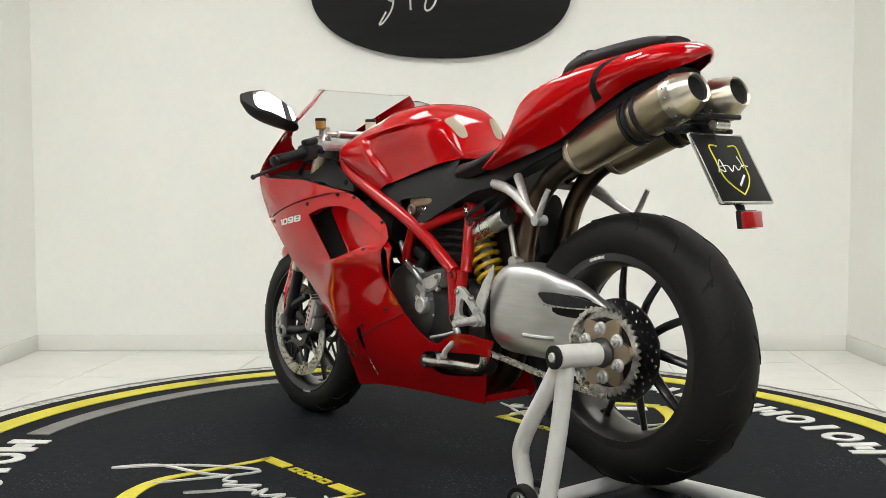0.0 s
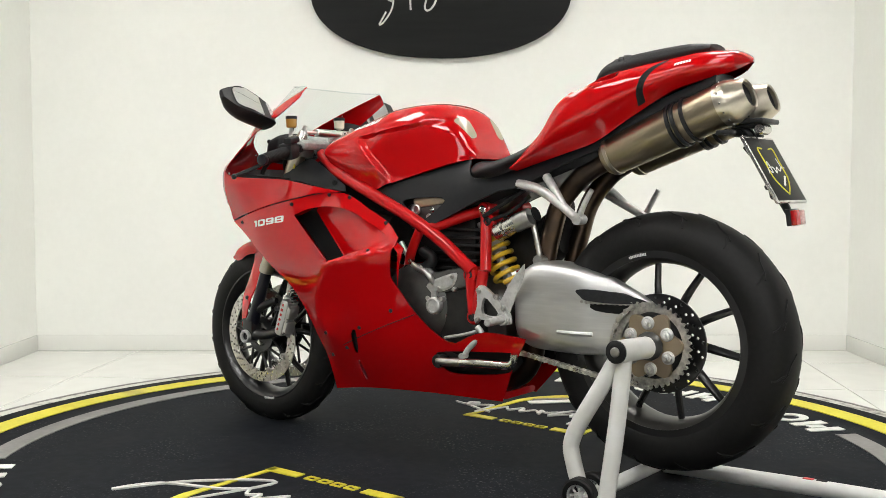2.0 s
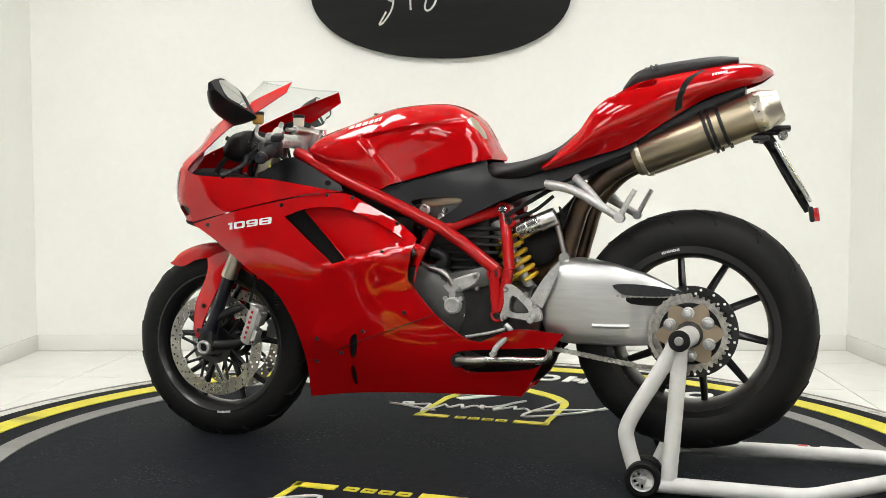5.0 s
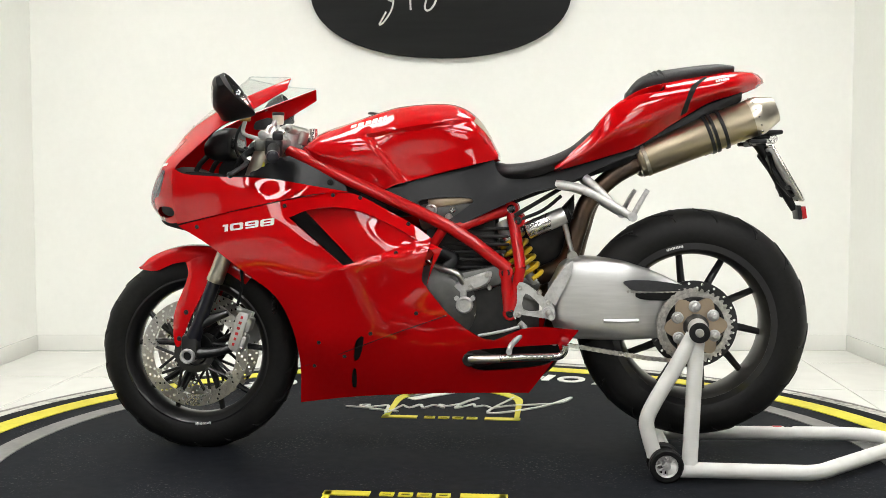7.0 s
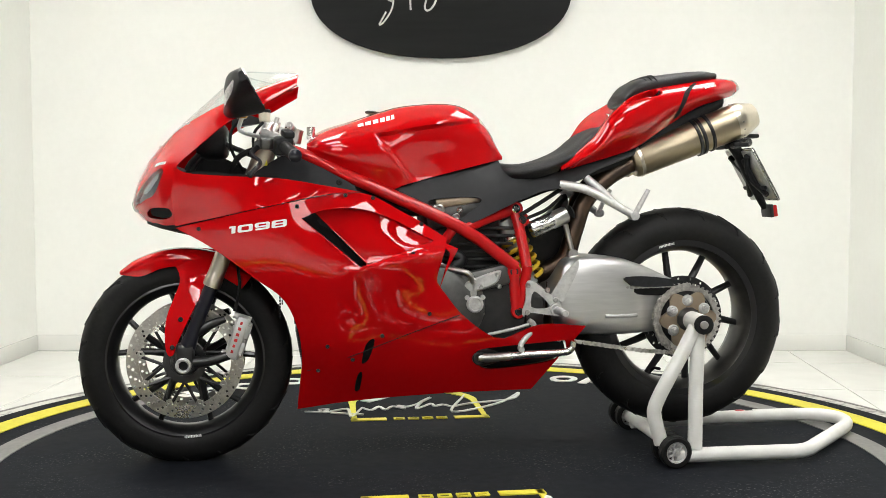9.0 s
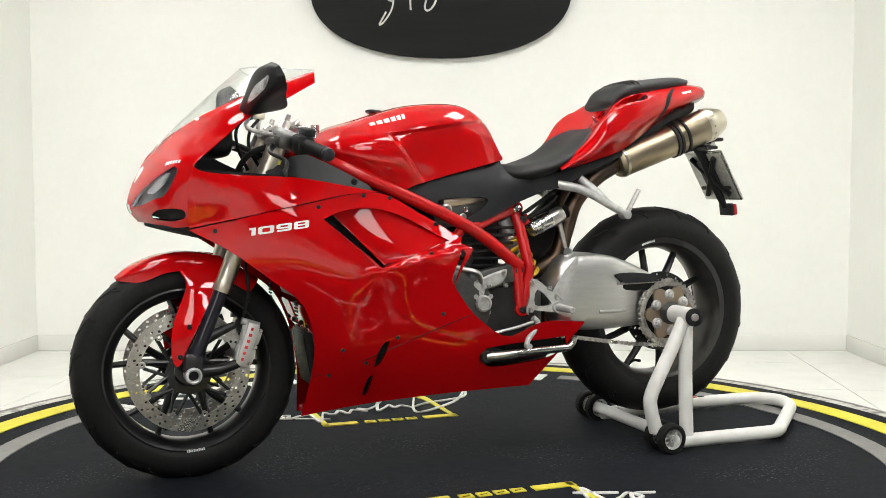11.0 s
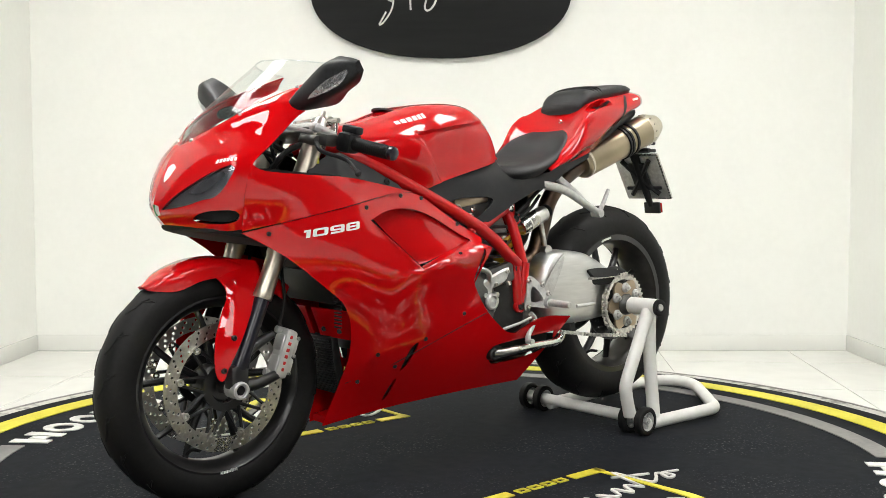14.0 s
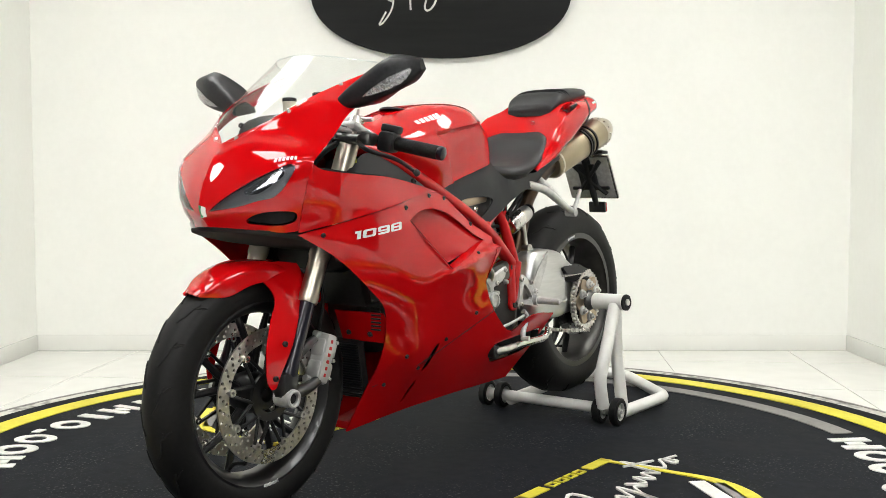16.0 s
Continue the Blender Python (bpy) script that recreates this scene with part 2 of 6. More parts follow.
def prism(poly, lo, hi, put, bev=0.0):
    """A plate: the outline poly (2D) between depths lo and hi; put(u, v, w) gives the place."""
    n = len(poly)
    c = Vector((sum(q[0] for q in poly) / n, sum(q[1] for q in poly) / n))

    def ring(d, w):
        out = []
        for i in range(n):
            p = Vector(poly[i][:2])
            a, b = Vector(poly[i - 1][:2]), Vector(poly[(i + 1) % n][:2])
            e = ((p - a).normalized() + (b - p).normalized())
            nrm = Vector((-e.y, e.x)).normalized() if e.length > 1e-6 else Vector((0, 0))
            out.append(put(*(p + nrm * d), w))
        return out

    area = sum(poly[i - 1][0] * poly[i][1] - poly[i][0] * poly[i - 1][1] for i in range(n))
    s = bev if area > 0 else -bev
    rows = [ring(s, lo), ring(0, lo + bev), ring(0, hi - bev), ring(s, hi)] if bev else [ring(0, lo), ring(0, hi)]
    verts = [p for r in rows for p in r]
    faces = []
    for j in range(len(rows) - 1):
        for i in range(n):
            k = (i + 1) % n
            faces.append([j * n + i, j * n + k, (j + 1) * n + k, (j + 1) * n + i])
    faces.append(list(range(n))[::-1])
    faces.append([(len(rows) - 1) * n + i for i in range(n)])
    return verts, faces


def XZ(x, z, y):
    return (x, y, z)


def XY(x, y, z):
    return (x, y, z)


def smooth2(pts, per=5, closed=True):
    """A smooth outline through 2D points; a point given with a third value 1 stays a corner."""
    n = len(pts)
    out = []
    for i in range(n if closed else n - 1):
        b, c = pts[i], pts[(i + 1) % n]
        a, d = pts[(i - 1) % n], pts[(i + 2) % n]
        B, C = Vector(b[:2]), Vector(c[:2])
        A = B * 2 - C if len(b) > 2 or (not closed and i == 0) else Vector(a[:2])
        D = C * 2 - B if len(c) > 2 or (not closed and i + 2 >= n) else Vector(d[:2])
        straight = len(b) > 2 and len(c) > 2
        for k in range(1 if straight else per):
            t = k / per
            out.append(0.5 * (2 * B + (C - A) * t + (2 * A - 5 * B + 4 * C - D) * t * t + (3 * B - A - 3 * C + D) * t ** 3))
    if not closed:
        out.append(Vector(pts[-1][:2]))
    return [(p.x, p.y) for p in out]


def inside(p, poly):
    x, y = p
    hit = False
    for i in range(len(poly)):
        (x0, y0), (x1, y1) = poly[i - 1], poly[i]
        if (y0 > y) != (y1 > y) and x < (x1 - x0) * (y - y0) / (y1 - y0) + x0:
            hit = not hit
    return hit


def fill(outline, holes=(), step=0.02):
    """Triangles inside an outline with holes: 2D points and faces."""
    from mathutils.geometry import delaunay_2d_cdt
    pts, edges = [], []
    for loop in (outline, *holes):
        k, n = len(pts), len(loop)
        pts += [Vector(q) for q in loop]
        edges += [(k + i, k + (i + 1) % n) for i in range(n)]
    xs, ys = [q[0] for q in outline], [q[1] for q in outline]
    rnd = random.Random(3)
    y, j = min(ys) + step * 0.37, 0
    while y < max(ys):
        x = min(xs) + step * (0.31 + 0.5 * (j % 2))
        while x < max(xs):
            if inside((x, y), outline) and not any(inside((x, y), h) for h in holes):
                pts.append(Vector((x + rnd.uniform(-0.05, 0.05) * step, y)))
            x += step
        y += step * 0.87
        j += 1
    v, _, f, *_ = delaunay_2d_cdt(pts, edges, [], 0, 1e-7)
    tri = []
    for q in f:
        c = (sum(v[i].x for i in q) / len(q), sum(v[i].y for i in q) / len(q))
        if inside(c, outline) and not any(inside(c, h) for h in holes):
            tri.append(list(q))
    return v, tri


def skin(surface, outline, holes=(), step=0.02, thick=0.004, lift=0.0, exact=False):
    """A sheet of some thickness on surface(u, v) -> place, within an outline in u, v."""
    v, tri = fill(outline, holes, step)
    P = [Vector(surface(q.x, q.y)) for q in v]
    N = [Vector() for _ in P]
    for t in tri:
        nrm = (P[t[1]] - P[t[0]]).cross(P[t[2]] - P[t[0]])
        for i in t:
            N[i] += nrm
    eps = 1e-3
    for i, q in enumerate(v):
        N[i] = N[i].normalized() if N[i].length > 0 else Vector((0, 1, 0))
    count = {}
    for t in tri:
        for i in range(len(t)):
            e = (t[i], t[(i + 1) % len(t)])
            count[e] = 1
    sign = 1 if sum(n.y * abs(p.y) for n, p in zip(N, P)) * sum(p.y for p in P) >= 0 else -1
    top = [p + n * sign * lift for p, n in zip(P, N)]
    low = [p + n * sign * (lift - thick) for p, n in zip(P, N)]
    k = len(P)
    faces = [list(t) for t in tri] + [[i + k for i in reversed(t)] for t in tri]
    for a, b in count:
        if (b, a) not in count:
            faces.append([b, a, a + k, b + k])
    if exact:
        # true normals of the surface, for clean reflections
        h, M = 0.004, []
        for q, n in zip(v, N):
            du = Vector(surface(q.x + h, q.y)) - Vector(surface(q.x - h, q.y))
            dv = Vector(surface(q.x, q.y + h)) - Vector(surface(q.x, q.y - h))
            m = du.cross(dv)
            m = m.normalized() if m.length > 1e-12 else n
            M.append(m if m.dot(n) >= 0 else -m)
        if sign < 0:
            faces = [q[::-1] for q in faces]
        return top + low, faces, [m * sign for m in M] + [-m * sign for m in M]
    return top + low, faces


def bulge(ctrl, soft=2e-4):
    """A smooth side surface y(x, z) through a few control points (x, z, y)."""
    A = np.array(ctrl, float)
    n = len(A)

    def kern(d2):
        return 0.5 * d2 * np.log(d2 + 1e-12)
    d2 = ((A[:, None, :2] - A[None, :, :2]) ** 2).sum(2)
    K = np.zeros((n + 3, n + 3))
    K[:n, :n] = kern(d2) + np.eye(n) * soft
    K[:n, n] = K[n, :n] = 1
    K[:n, n + 1:n + 3] = A[:, :2]
    K[n + 1:n + 3, :n] = A[:, :2].T
    w = np.linalg.solve(K, np.concatenate([A[:, 2], np.zeros(3)]))

    def at(x, z):
        k = kern((A[:, 0] - x) ** 2 + (A[:, 1] - z) ** 2)
        return (x, float(k @ w[:n] + w[n] + w[n + 1] * x + w[n + 2] * z), z)
    return at


def lofted(ribs, nu=8, nv=10):
    """A smooth surface over ribs of equally many points. Returns surface(u, v), u along the ribs' order, v along a rib, both 0 to 1."""
    R = [[Vector(p) for p in r] for r in ribs]

    def cm(P, t):
        n = len(P) - 1
        s = min(max(t, 0.0), 1.0) * n
        i = min(int(s), n - 1)
        t = s - i
        b, c = P[i], P[i + 1]
        a = P[i - 1] if i else b * 2 - c
        d = P[i + 2] if i + 2 <= n else c * 2 - b
        return 0.5 * (2 * b + (c - a) * t + (2 * a - 5 * b + 4 * c - d) * t * t + (3 * b - a - 3 * c + d) * t ** 3)

    def at(u, v):
        return cm([cm(r, v) for r in R], u)
    return at


def grid(surface, nu, nv):
    verts = [surface(i / nu, j / nv) for i in range(nu + 1) for j in range(nv + 1)]
    faces = [[i * (nv + 1) + j, i * (nv + 1) + j + 1, (i + 1) * (nv + 1) + j + 1, (i + 1) * (nv + 1) + j] for i in range(nu) for j in range(nv)]
    return verts, faces


def capped(g, nu, nv):
    """Ends of a grid whose v runs from one side to the other: flat caps."""
    v, f = g
    f = list(f)
    f.append([j for j in range(nv + 1)])
    f.append([nu * (nv + 1) + j for j in range(nv, -1, -1)])
    return v, f


def both(g):
    return join(g, flip(g))


def bolt(p, d, r=0.006, h=0.004):
    """A small domed screw head at p, facing d."""
    p, d = Vector(p), Vector(d).normalized()
    return lathe([(r, -h), (r, h * 0.5), (r * 0.75, h), (r * 0.45, h), (r * 0.4, h * 0.3)], p, p + d, 10, True)


# ---------------------------------------------------------------- the room
FLOOR, BACK, SIDE, FRONT, TOP, ALCOVE = -0.10, 2.554, 2.2, -8.0, 2.9, -0.6


def slab(x0, x1, y0, y1, z0, z1, bev=0.0):
    return rbox((x1 - x0, y1 - y0, z1 - z0), bev, pose((x0 + x1) / 2, (y0 + y1) / 2, (z0 + z1) / 2))


def clip_to(poly, x0, x1, y0, y1):
    """The part of a 2D outline inside a rectangle."""
    for axis, lim, keep in ((0, x0, 1), (0, x1, -1), (1, y0, 1), (1, y1, -1)):
        out = []
        for i in range(len(poly)):
            a, b = poly[i - 1], poly[i]
            da, db = (a[axis] - lim) * keep, (b[axis] - lim) * keep
            if (da > 0) != (db > 0):
                f = da / (da - db)
                out.append((a[0] + (b[0] - a[0]) * f, a[1] + (b[1] - a[1]) * f))
            if db > 0:
                out.append(b)
        poly = out
    return poly


def build_room():
    floor = tagged(part("floor", slab(-SIDE - 0.15, SIDE + 0.15, FRONT, BACK + 0.15, FLOOR - 0.12, FLOOR - 0.003), GROUT), "pale grout bed under white glazed floor tiles", "floor", kind="structure")
    tagged(part("wall_back", slab(-SIDE - 0.15, SIDE + 0.15, BACK, BACK + 0.15, FLOOR, TOP), WALL), "plain white painted showroom wall", "wall", kind="structure")
    for nm, x0, x1 in (("wall_left", -SIDE - 0.15, -SIDE), ("wall_right", SIDE, SIDE + 0.15)):
        tagged(part(nm, slab(x0, x1, ALCOVE, BACK, FLOOR, TOP), WALL), "plain white painted showroom wall", "wall", kind="structure")
        tagged(part(nm + "_hall", slab(x0, x1, FRONT, ALCOVE, FLOOR, TOP), HALL), "unseen hall wall, dark to deepen the reflections", "wall", kind="structure")
    tagged(part("wall_front", slab(-SIDE - 0.15, SIDE + 0.15, FRONT - 0.15, FRONT, FLOOR, TOP), HALL), "unseen far hall wall, dark to deepen the reflections", "wall", kind="structure")
    tagged(part("ceiling", slab(-SIDE - 0.15, SIDE + 0.15, ALCOVE, BACK + 0.15, TOP, TOP + 0.12), CEIL), "plain white ceiling", "ceiling", kind="structure")
    tagged(part("ceiling_hall", slab(-SIDE - 0.15, SIDE + 0.15, FRONT, ALCOVE, TOP, TOP + 0.12), HALL), "unseen hall ceiling, dark to deepen the reflections", "ceiling", kind="structure")
    # tiles, laid slightly askew to the wall
    c, sn, size, k = math.cos(radians(5)), math.sin(radians(5)), 0.70, 0
    for i in range(-5, 6):
        for j in range(-13, 6):
            sq = []
            for a, b in ((0.003, 0.003), (size - 0.003, 0.003), (size - 0.003, size - 0.003), (0.003, size - 0.003)):
                u, v = i * size + a + 0.26, j * size + b
                sq.append((u * c + v * sn, 0.2 - u * sn + v * c))
            sq = clip_to(sq, -SIDE, SIDE, FRONT, BACK)
            if len(sq) > 2:
                part("tile", prism(sq, FLOOR - 0.004, FLOOR, XY), TILE, floor)
    h = 0.085
    for nm, g in (("baseboard_back", slab(-SIDE, SIDE, BACK - 0.012, BACK, FLOOR, FLOOR + h, 0.003)),
                  ("baseboard_left", slab(-SIDE, -SIDE + 0.012, FRONT, BACK - 0.012, FLOOR, FLOOR + h, 0.003)),
                  ("baseboard_right", slab(SIDE - 0.012, SIDE, FRONT, BACK - 0.012, FLOOR, FLOOR + h, 0.003))):
        tagged(part(nm, g, SKIRT), "low white tiled skirting along the wall", "baseboard", kind="structure")
    # ceiling light panels
    proto = None
    for y in (-5.3, -3.4, -1.5, 0.4):
        for x in (-1.25, 1.25):
            m = pose(x, y, TOP - 0.03)
            if proto is None:
                proto = empty("ceiling_light", "square white LED ceiling panel, switched on", "ceiling light", group="ceiling lights")
                proto.matrix_basis = m
                fr = join(*(rbox(s, 0.003, pose(*p)) for s, p in (((0.9, 0.03, 0.05), (0, 0.435, 0)), ((0.9, 0.03, 0.05), (0, -0.435, 0)), ((0.03, 0.84, 0.05), (0.435, 0, 0)), ((0.03, 0.84, 0.05), (-0.435, 0, 0)))))
                part("frame", fr, LAMPFRAME, proto)
                part("diffuser", rbox((0.83, 0.83, 0.012), 0.002, pose(0, 0, -0.012)), LAMP, proto)
            else:
                copy_thing(proto, m)


def build_softbox(m, copy_of=None):
    """A softbox on a tripod beside the camera; its cloth glows."""
    if copy_of:
        return copy_thing(copy_of, m)
    sb = empty("softbox", "white photo softbox on a black tripod stand, switched on", "studio light", group="softboxes")
    sb.matrix_basis = m
    tilt = pose(0, 0, 1.62, 12, 0, 0)
    part("cloth", shift(rbox((0.70, 0.01, 0.85), 0.003, pose(0, 0.02, 0)), tilt), SOFTBOX, sb, "glowing white cloth")
    part("rim", join(*(shift(rbox(q, 0.004, pose(*p)), tilt) for q, p in (((0.74, 0.05, 0.02), (0, 0, 0.435)), ((0.74, 0.05, 0.02), (0, 0, -0.435)), ((0.02, 0.05, 0.85), (0.36, 0, 0)), ((0.02, 0.05, 0.85), (-0.36, 0, 0)), ((0.70, 0.012, 0.85), (0, -0.012, 0))))), PLASTIC, sb, "black softbox frame")
    part("pole", cyl((0, -0.05, 0.35), (0, -0.05, 1.62), 0.014, n=12), PLASTIC, sb)
    for i in range(3):
        t = 2 * math.pi * i / 3 + 0.5
        part("leg", tube([(0, -0.05, 0.62), (0.42 * math.cos(t), -0.05 + 0.42 * math.sin(t), 0.012)], 0.011, 8, 1), PLASTIC, sb)
    return sb


def build_sign():
    sign = empty("wall_sign", "large black oval wall board with white script", "wall sign")
    sign.location = (-0.006, BACK, 1.814)
    n, a, b = 72, 0.69, 0.345
    oval = [(a * math.copysign(abs(math.cos(t)) ** 0.93, math.cos(t)), b * math.copysign(abs(math.sin(t)) ** 0.93, math.sin(t))) for t in (2 * math.pi * i / n for i in range(n))]
    part("board", prism(oval, -0.045, -0.015, XZ, 0.003), BOARD, sign, "black painted board")
    part("edge", prism([(x * 0.992, z * 0.985) for x, z in oval], -0.0149, -0.003, XZ), BOARDEDGE, sign)

    def stroke(pts, r):
        return tube([(x, -0.046, z + 0.096) for x, z in pts], r, 6, 5)
    # flowing lettering, of which the lower loops hang down
    strokes = [[(-0.29, -0.20), (-0.325, -0.265), (-0.30, -0.25), (-0.262, -0.19), (-0.252, -0.13), (-0.275, -0.10), (-0.283, -0.13), (-0.26, -0.145)],
               [(-0.16, -0.19), (-0.162, -0.12), (-0.155, -0.04)],
               [(-0.045, -0.05), (-0.075, -0.13), (-0.085, -0.18), (-0.065, -0.192), (-0.035, -0.16), (-0.015, -0.10), (0.0, -0.03)]]
    part("script", join(*(stroke(s, 0.0052) for s in strokes)), WHITEPRINT, sign, "white raised script strokes")


# ---------------------------------------------------------------- the turntable
def arc_plate(r0, r1, a0, a1, z0, z1, n=None):
    n = n or max(6, int(abs(a1 - a0) / 3))
    A = [radians(a0 + (a1 - a0) * i / n) for i in range(n + 1)]
    poly = [(r1 * math.cos(a), r1 * math.sin(a)) for a in A] + [(r0 * math.cos(a), r0 * math.sin(a)) for a in reversed(A)]
    v = [(x, y, z) for z in (z0, z1) for x, y in poly]
    k, m = len(poly), n + 1
    f = []
    for i in range(n):
        q = [i, i + 1, k - 2 - i, k - 1 - i]
        f += [q[::-1], [j + k for j in q]]
    for i in range(k):
        j = (i + 1) % k
        f.append([i, j, j + k, i + k])
    return v, f


def ribbon(pts, w, z=0.003, per=6, z0=-0.001):
    """A flat printed stroke along a smooth line; w: widths along it."""
    P = catmull([(x, y, 0) for x, y in pts], per) if per > 1 else [Vector((x, y, 0)) for x, y in pts]
    m = len(P)
    v, f = [], []
    for j, c in enumerate(P):
        d = (P[min(j + 1, m - 1)] - P[max(j - 1, 0)]).normalized()
        s = Vector((-d.y, d.x, 0))
        k = j / (m - 1) * (len(w) - 1)
        i = min(int(k), len(w) - 2)
        ww = w[i] + (w[i + 1] - w[i]) * (k - i)
        for zz in (z0, z):
            v += [c + s * ww / 2 + Vector((0, 0, zz)), c - s * ww / 2 + Vector((0, 0, zz))]
    for j in range(m - 1):
        a, b = j * 4, j * 4 + 4
        f += [[a + 2, a + 3, b + 3, b + 2], [a, b, b + 1, a + 1], [a, a + 2, b + 2, b], [a + 1, b + 1, b + 3, a + 3]]
    f += [[0, 1, 3, 2], [4 * m - 4, 4 * m - 2, 4 * m - 1, 4 * m - 3]]
    return v, f


def build_turntable():
    tt = empty("turntable", "round rotating display platform with a printed black mat", "turntable")
    part("platform", lathe([(0.0, -0.09), (1.60, -0.09), (1.64, -0.085), (1.64, -0.008), (1.635, -0.003), (1.55, -0.003), (0.0, -0.003)], (0, 0, 0), (0, 0, 1), 128), RIMPLATE, tt, "worn white platform rim")
    part("edge_line", lathe([(1.640, -0.012), (1.648, -0.010), (1.648, -0.001), (1.640, 0.0), (1.634, -0.002)], (0, 0, 0), (0, 0, 1), 128, closed=True), GREY, tt, "thin grey line along the platform's outer edge")
    part("mat", lathe([(0.0, -0.002), (1.577, -0.002), (1.577, 0.0), (0.0, 0.0)], (0, 0, 0), (0, 0, 1), 128), MAT, tt, "scuffed dark rubber mat")
    part("ring", arc_plate(1.420, 1.504, 0, 360, -0.001, 0.003, 128), YELLOW, tt, "bright yellow printed ring")
    for a0, a1 in ((135.3, 226.0), (315.3, 400.3)):
        part("arc_band", arc_plate(1.256, 1.328, a0, a1, -0.001, 0.003), GREY, tt, "grey printed band")

    # letter-sized marks on each side: rings, bars and pairs of bars
    def ring_mark(a, b, r0, r1):
        n, v, f = 28, [], []
        am, ah, rm, rh = (a + b) / 2, (b - a) / 2, (r0 + r1) / 2, (r1 - r0) / 2
        for z in (-0.001, 0.003):
            for k in (1.0, 0.55):
                for i in range(n):
                    t = 2 * math.pi * i / n
                    ang, r = radians(am + ah * (k * 0.98 + 0.02) * math.cos(t)), rm + rh * (k * 1.1 - 0.1) * math.sin(t)
                    v.append((r * math.cos(ang), r * math.sin(ang), z))
        for i in range(n):
            k = (i + 1) % n
            f += [[i, k, n + k, n + i], [2 * n + k, 2 * n + i, 3 * n + i, 3 * n + k], [k, i, 2 * n + i, 2 * n + k], [n + i, n + k, 3 * n + k, 3 * n + i]]
        return v, f

    def bar_mark(kind, a, b, r0, r1):
        w = b - a
        if kind == "pair":
            return join(arc_plate(r0, r1, a, a + w * 0.30, -0.001, 0.003, 3), arc_plate(r0, r1, b - w * 0.30, b, -0.001, 0.003, 3), arc_plate(r0 + 0.03, r0 + 0.085, a + w * 0.36, b - w * 0.36, -0.001, 0.003, 3))
        return arc_plate(r0, r1, a + w * 0.30, b - w * 0.30, -0.001, 0.003, 3)
    marks = [("pair", 1.25), ("ring", 1.1), ("bar", 0.95), ("ring", 1.1), ("pair", 1.05), ("pair", 1.0), ("ring", 1.05), ("bar", 0.85), ("pair", 1.05), ("bar", 0.95), ("ring", 1.1), ("dot", 0.4), ("ring", 1.0), ("ring", 1.1), ("pair", 1.25)]
    gap = 0.24
    for start, sweep in ((43.5, 89.0), (228.5, 85.0)):
        unit = sweep / (sum(w for _, w in marks) + gap * (len(marks) - 1))
        a = start
        for kind, w in marks:
            b = a + w * unit
            g = arc_plate(1.300, 1.328, a, b, -0.001, 0.003, 3) if kind == "dot" else ring_mark(a, b, 1.200, 1.332) if kind == "ring" else bar_mark(kind, a, b, 1.205, 1.328)
            part("letter_mark", g, WHITEPRINT, tt, "white printed mark")
            a = b + gap * unit
    # the two printed shields
    for s in (1, -1):
        def at(pts):
            dx, dy, turn = (0.030, 0.020, radians(-0.8)) if s > 0 else (0.016, -0.034, radians(-2.2))
            c, sn = math.cos(turn), math.sin(turn)
            return [(s * (x * c - y * sn) + dx, s * (x * sn + y * c) + dy) for x, y in pts]
        emblem = join(ribbon(at([(-0.115, 0.415), (-0.235, 0.415)]), [0.035, 0.035], per=1),
                      ribbon(at([(0.235, 0.415), (0.115, 0.415)]), [0.035, 0.035], per=1),
                      ribbon(at([(0.222, 0.40), (0.222, 0.62), (0.215, 0.74), (0.16, 0.84), (0.07, 0.92), (0.0, 0.965)]), [0.016, 0.022, 0.04, 0.05, 0.05]),
                      ribbon(at([(-0.222, 0.40), (-0.222, 0.62), (-0.215, 0.74), (-0.16, 0.84), (-0.07, 0.92), (0.0, 0.965)]), [0.016, 0.022, 0.04, 0.05, 0.05]))
        part("emblem", emblem, YELLOW, tt, "yellow printed shield outline")
        part("stripe", ribbon(at([(-0.175, 0.71), (0.0, 0.90)]), [0.045, 0.045], per=1), WHITEPRINT, tt, "white printed stripe")
        part("stripe", ribbon(at([(-0.195, 0.765), (-0.03, 0.925)]), [0.03, 0.03], per=1), GREY, tt, "grey printed stripe")
        for i in range(4):
            x = 0.072 - i * 0.048
            part("letter_mark", join(ribbon(at([(x + 0.018, 0.404), (x - 0.018, 0.404)]), [0.007, 0.007], per=1), ribbon(at([(x + 0.018, 0.426), (x - 0.018, 0.426)]), [0.007, 0.007], per=1),
                                     ribbon(at([(x + 0.015, 0.404), (x + 0.015, 0.426)]), [0.007, 0.007], per=1), ribbon(at([(x - 0.015, 0.404), (x - 0.015, 0.426)]), [0.007, 0.007], per=1)), YELLOW, tt)
        sc = [[(0.20, 0.78), (0.12, 0.50), (0.30, 0.62), (0.41, 0.80), (0.36, 0.69), (0.20, 0.63), (0.13, 0.58)],
              [(0.13, 0.58), (0.10, 0.62), (0.07, 0.60), (0.06, 0.64), (0.03, 0.60), (0.00, 0.57), (0.03, 0.68), (0.07, 0.75), (0.01, 0.64)],
              [(0.01, 0.64), (-0.03, 0.60), (-0.06, 0.62), (-0.04, 0.57), (-0.08, 0.61), (-0.11, 0.56), (-0.13, 0.61), (-0.16, 0.56), (-0.19, 0.60)],
              [(-0.19, 0.60), (-0.23, 0.46), (-0.24, 0.58), (-0.28, 0.57), (-0.32, 0.54), (-0.34, 0.58), (-0.31, 0.59), (-0.33, 0.55), (-0.39, 0.56)],
              [(-0.19, 0.49), (-0.30, 0.53)]]
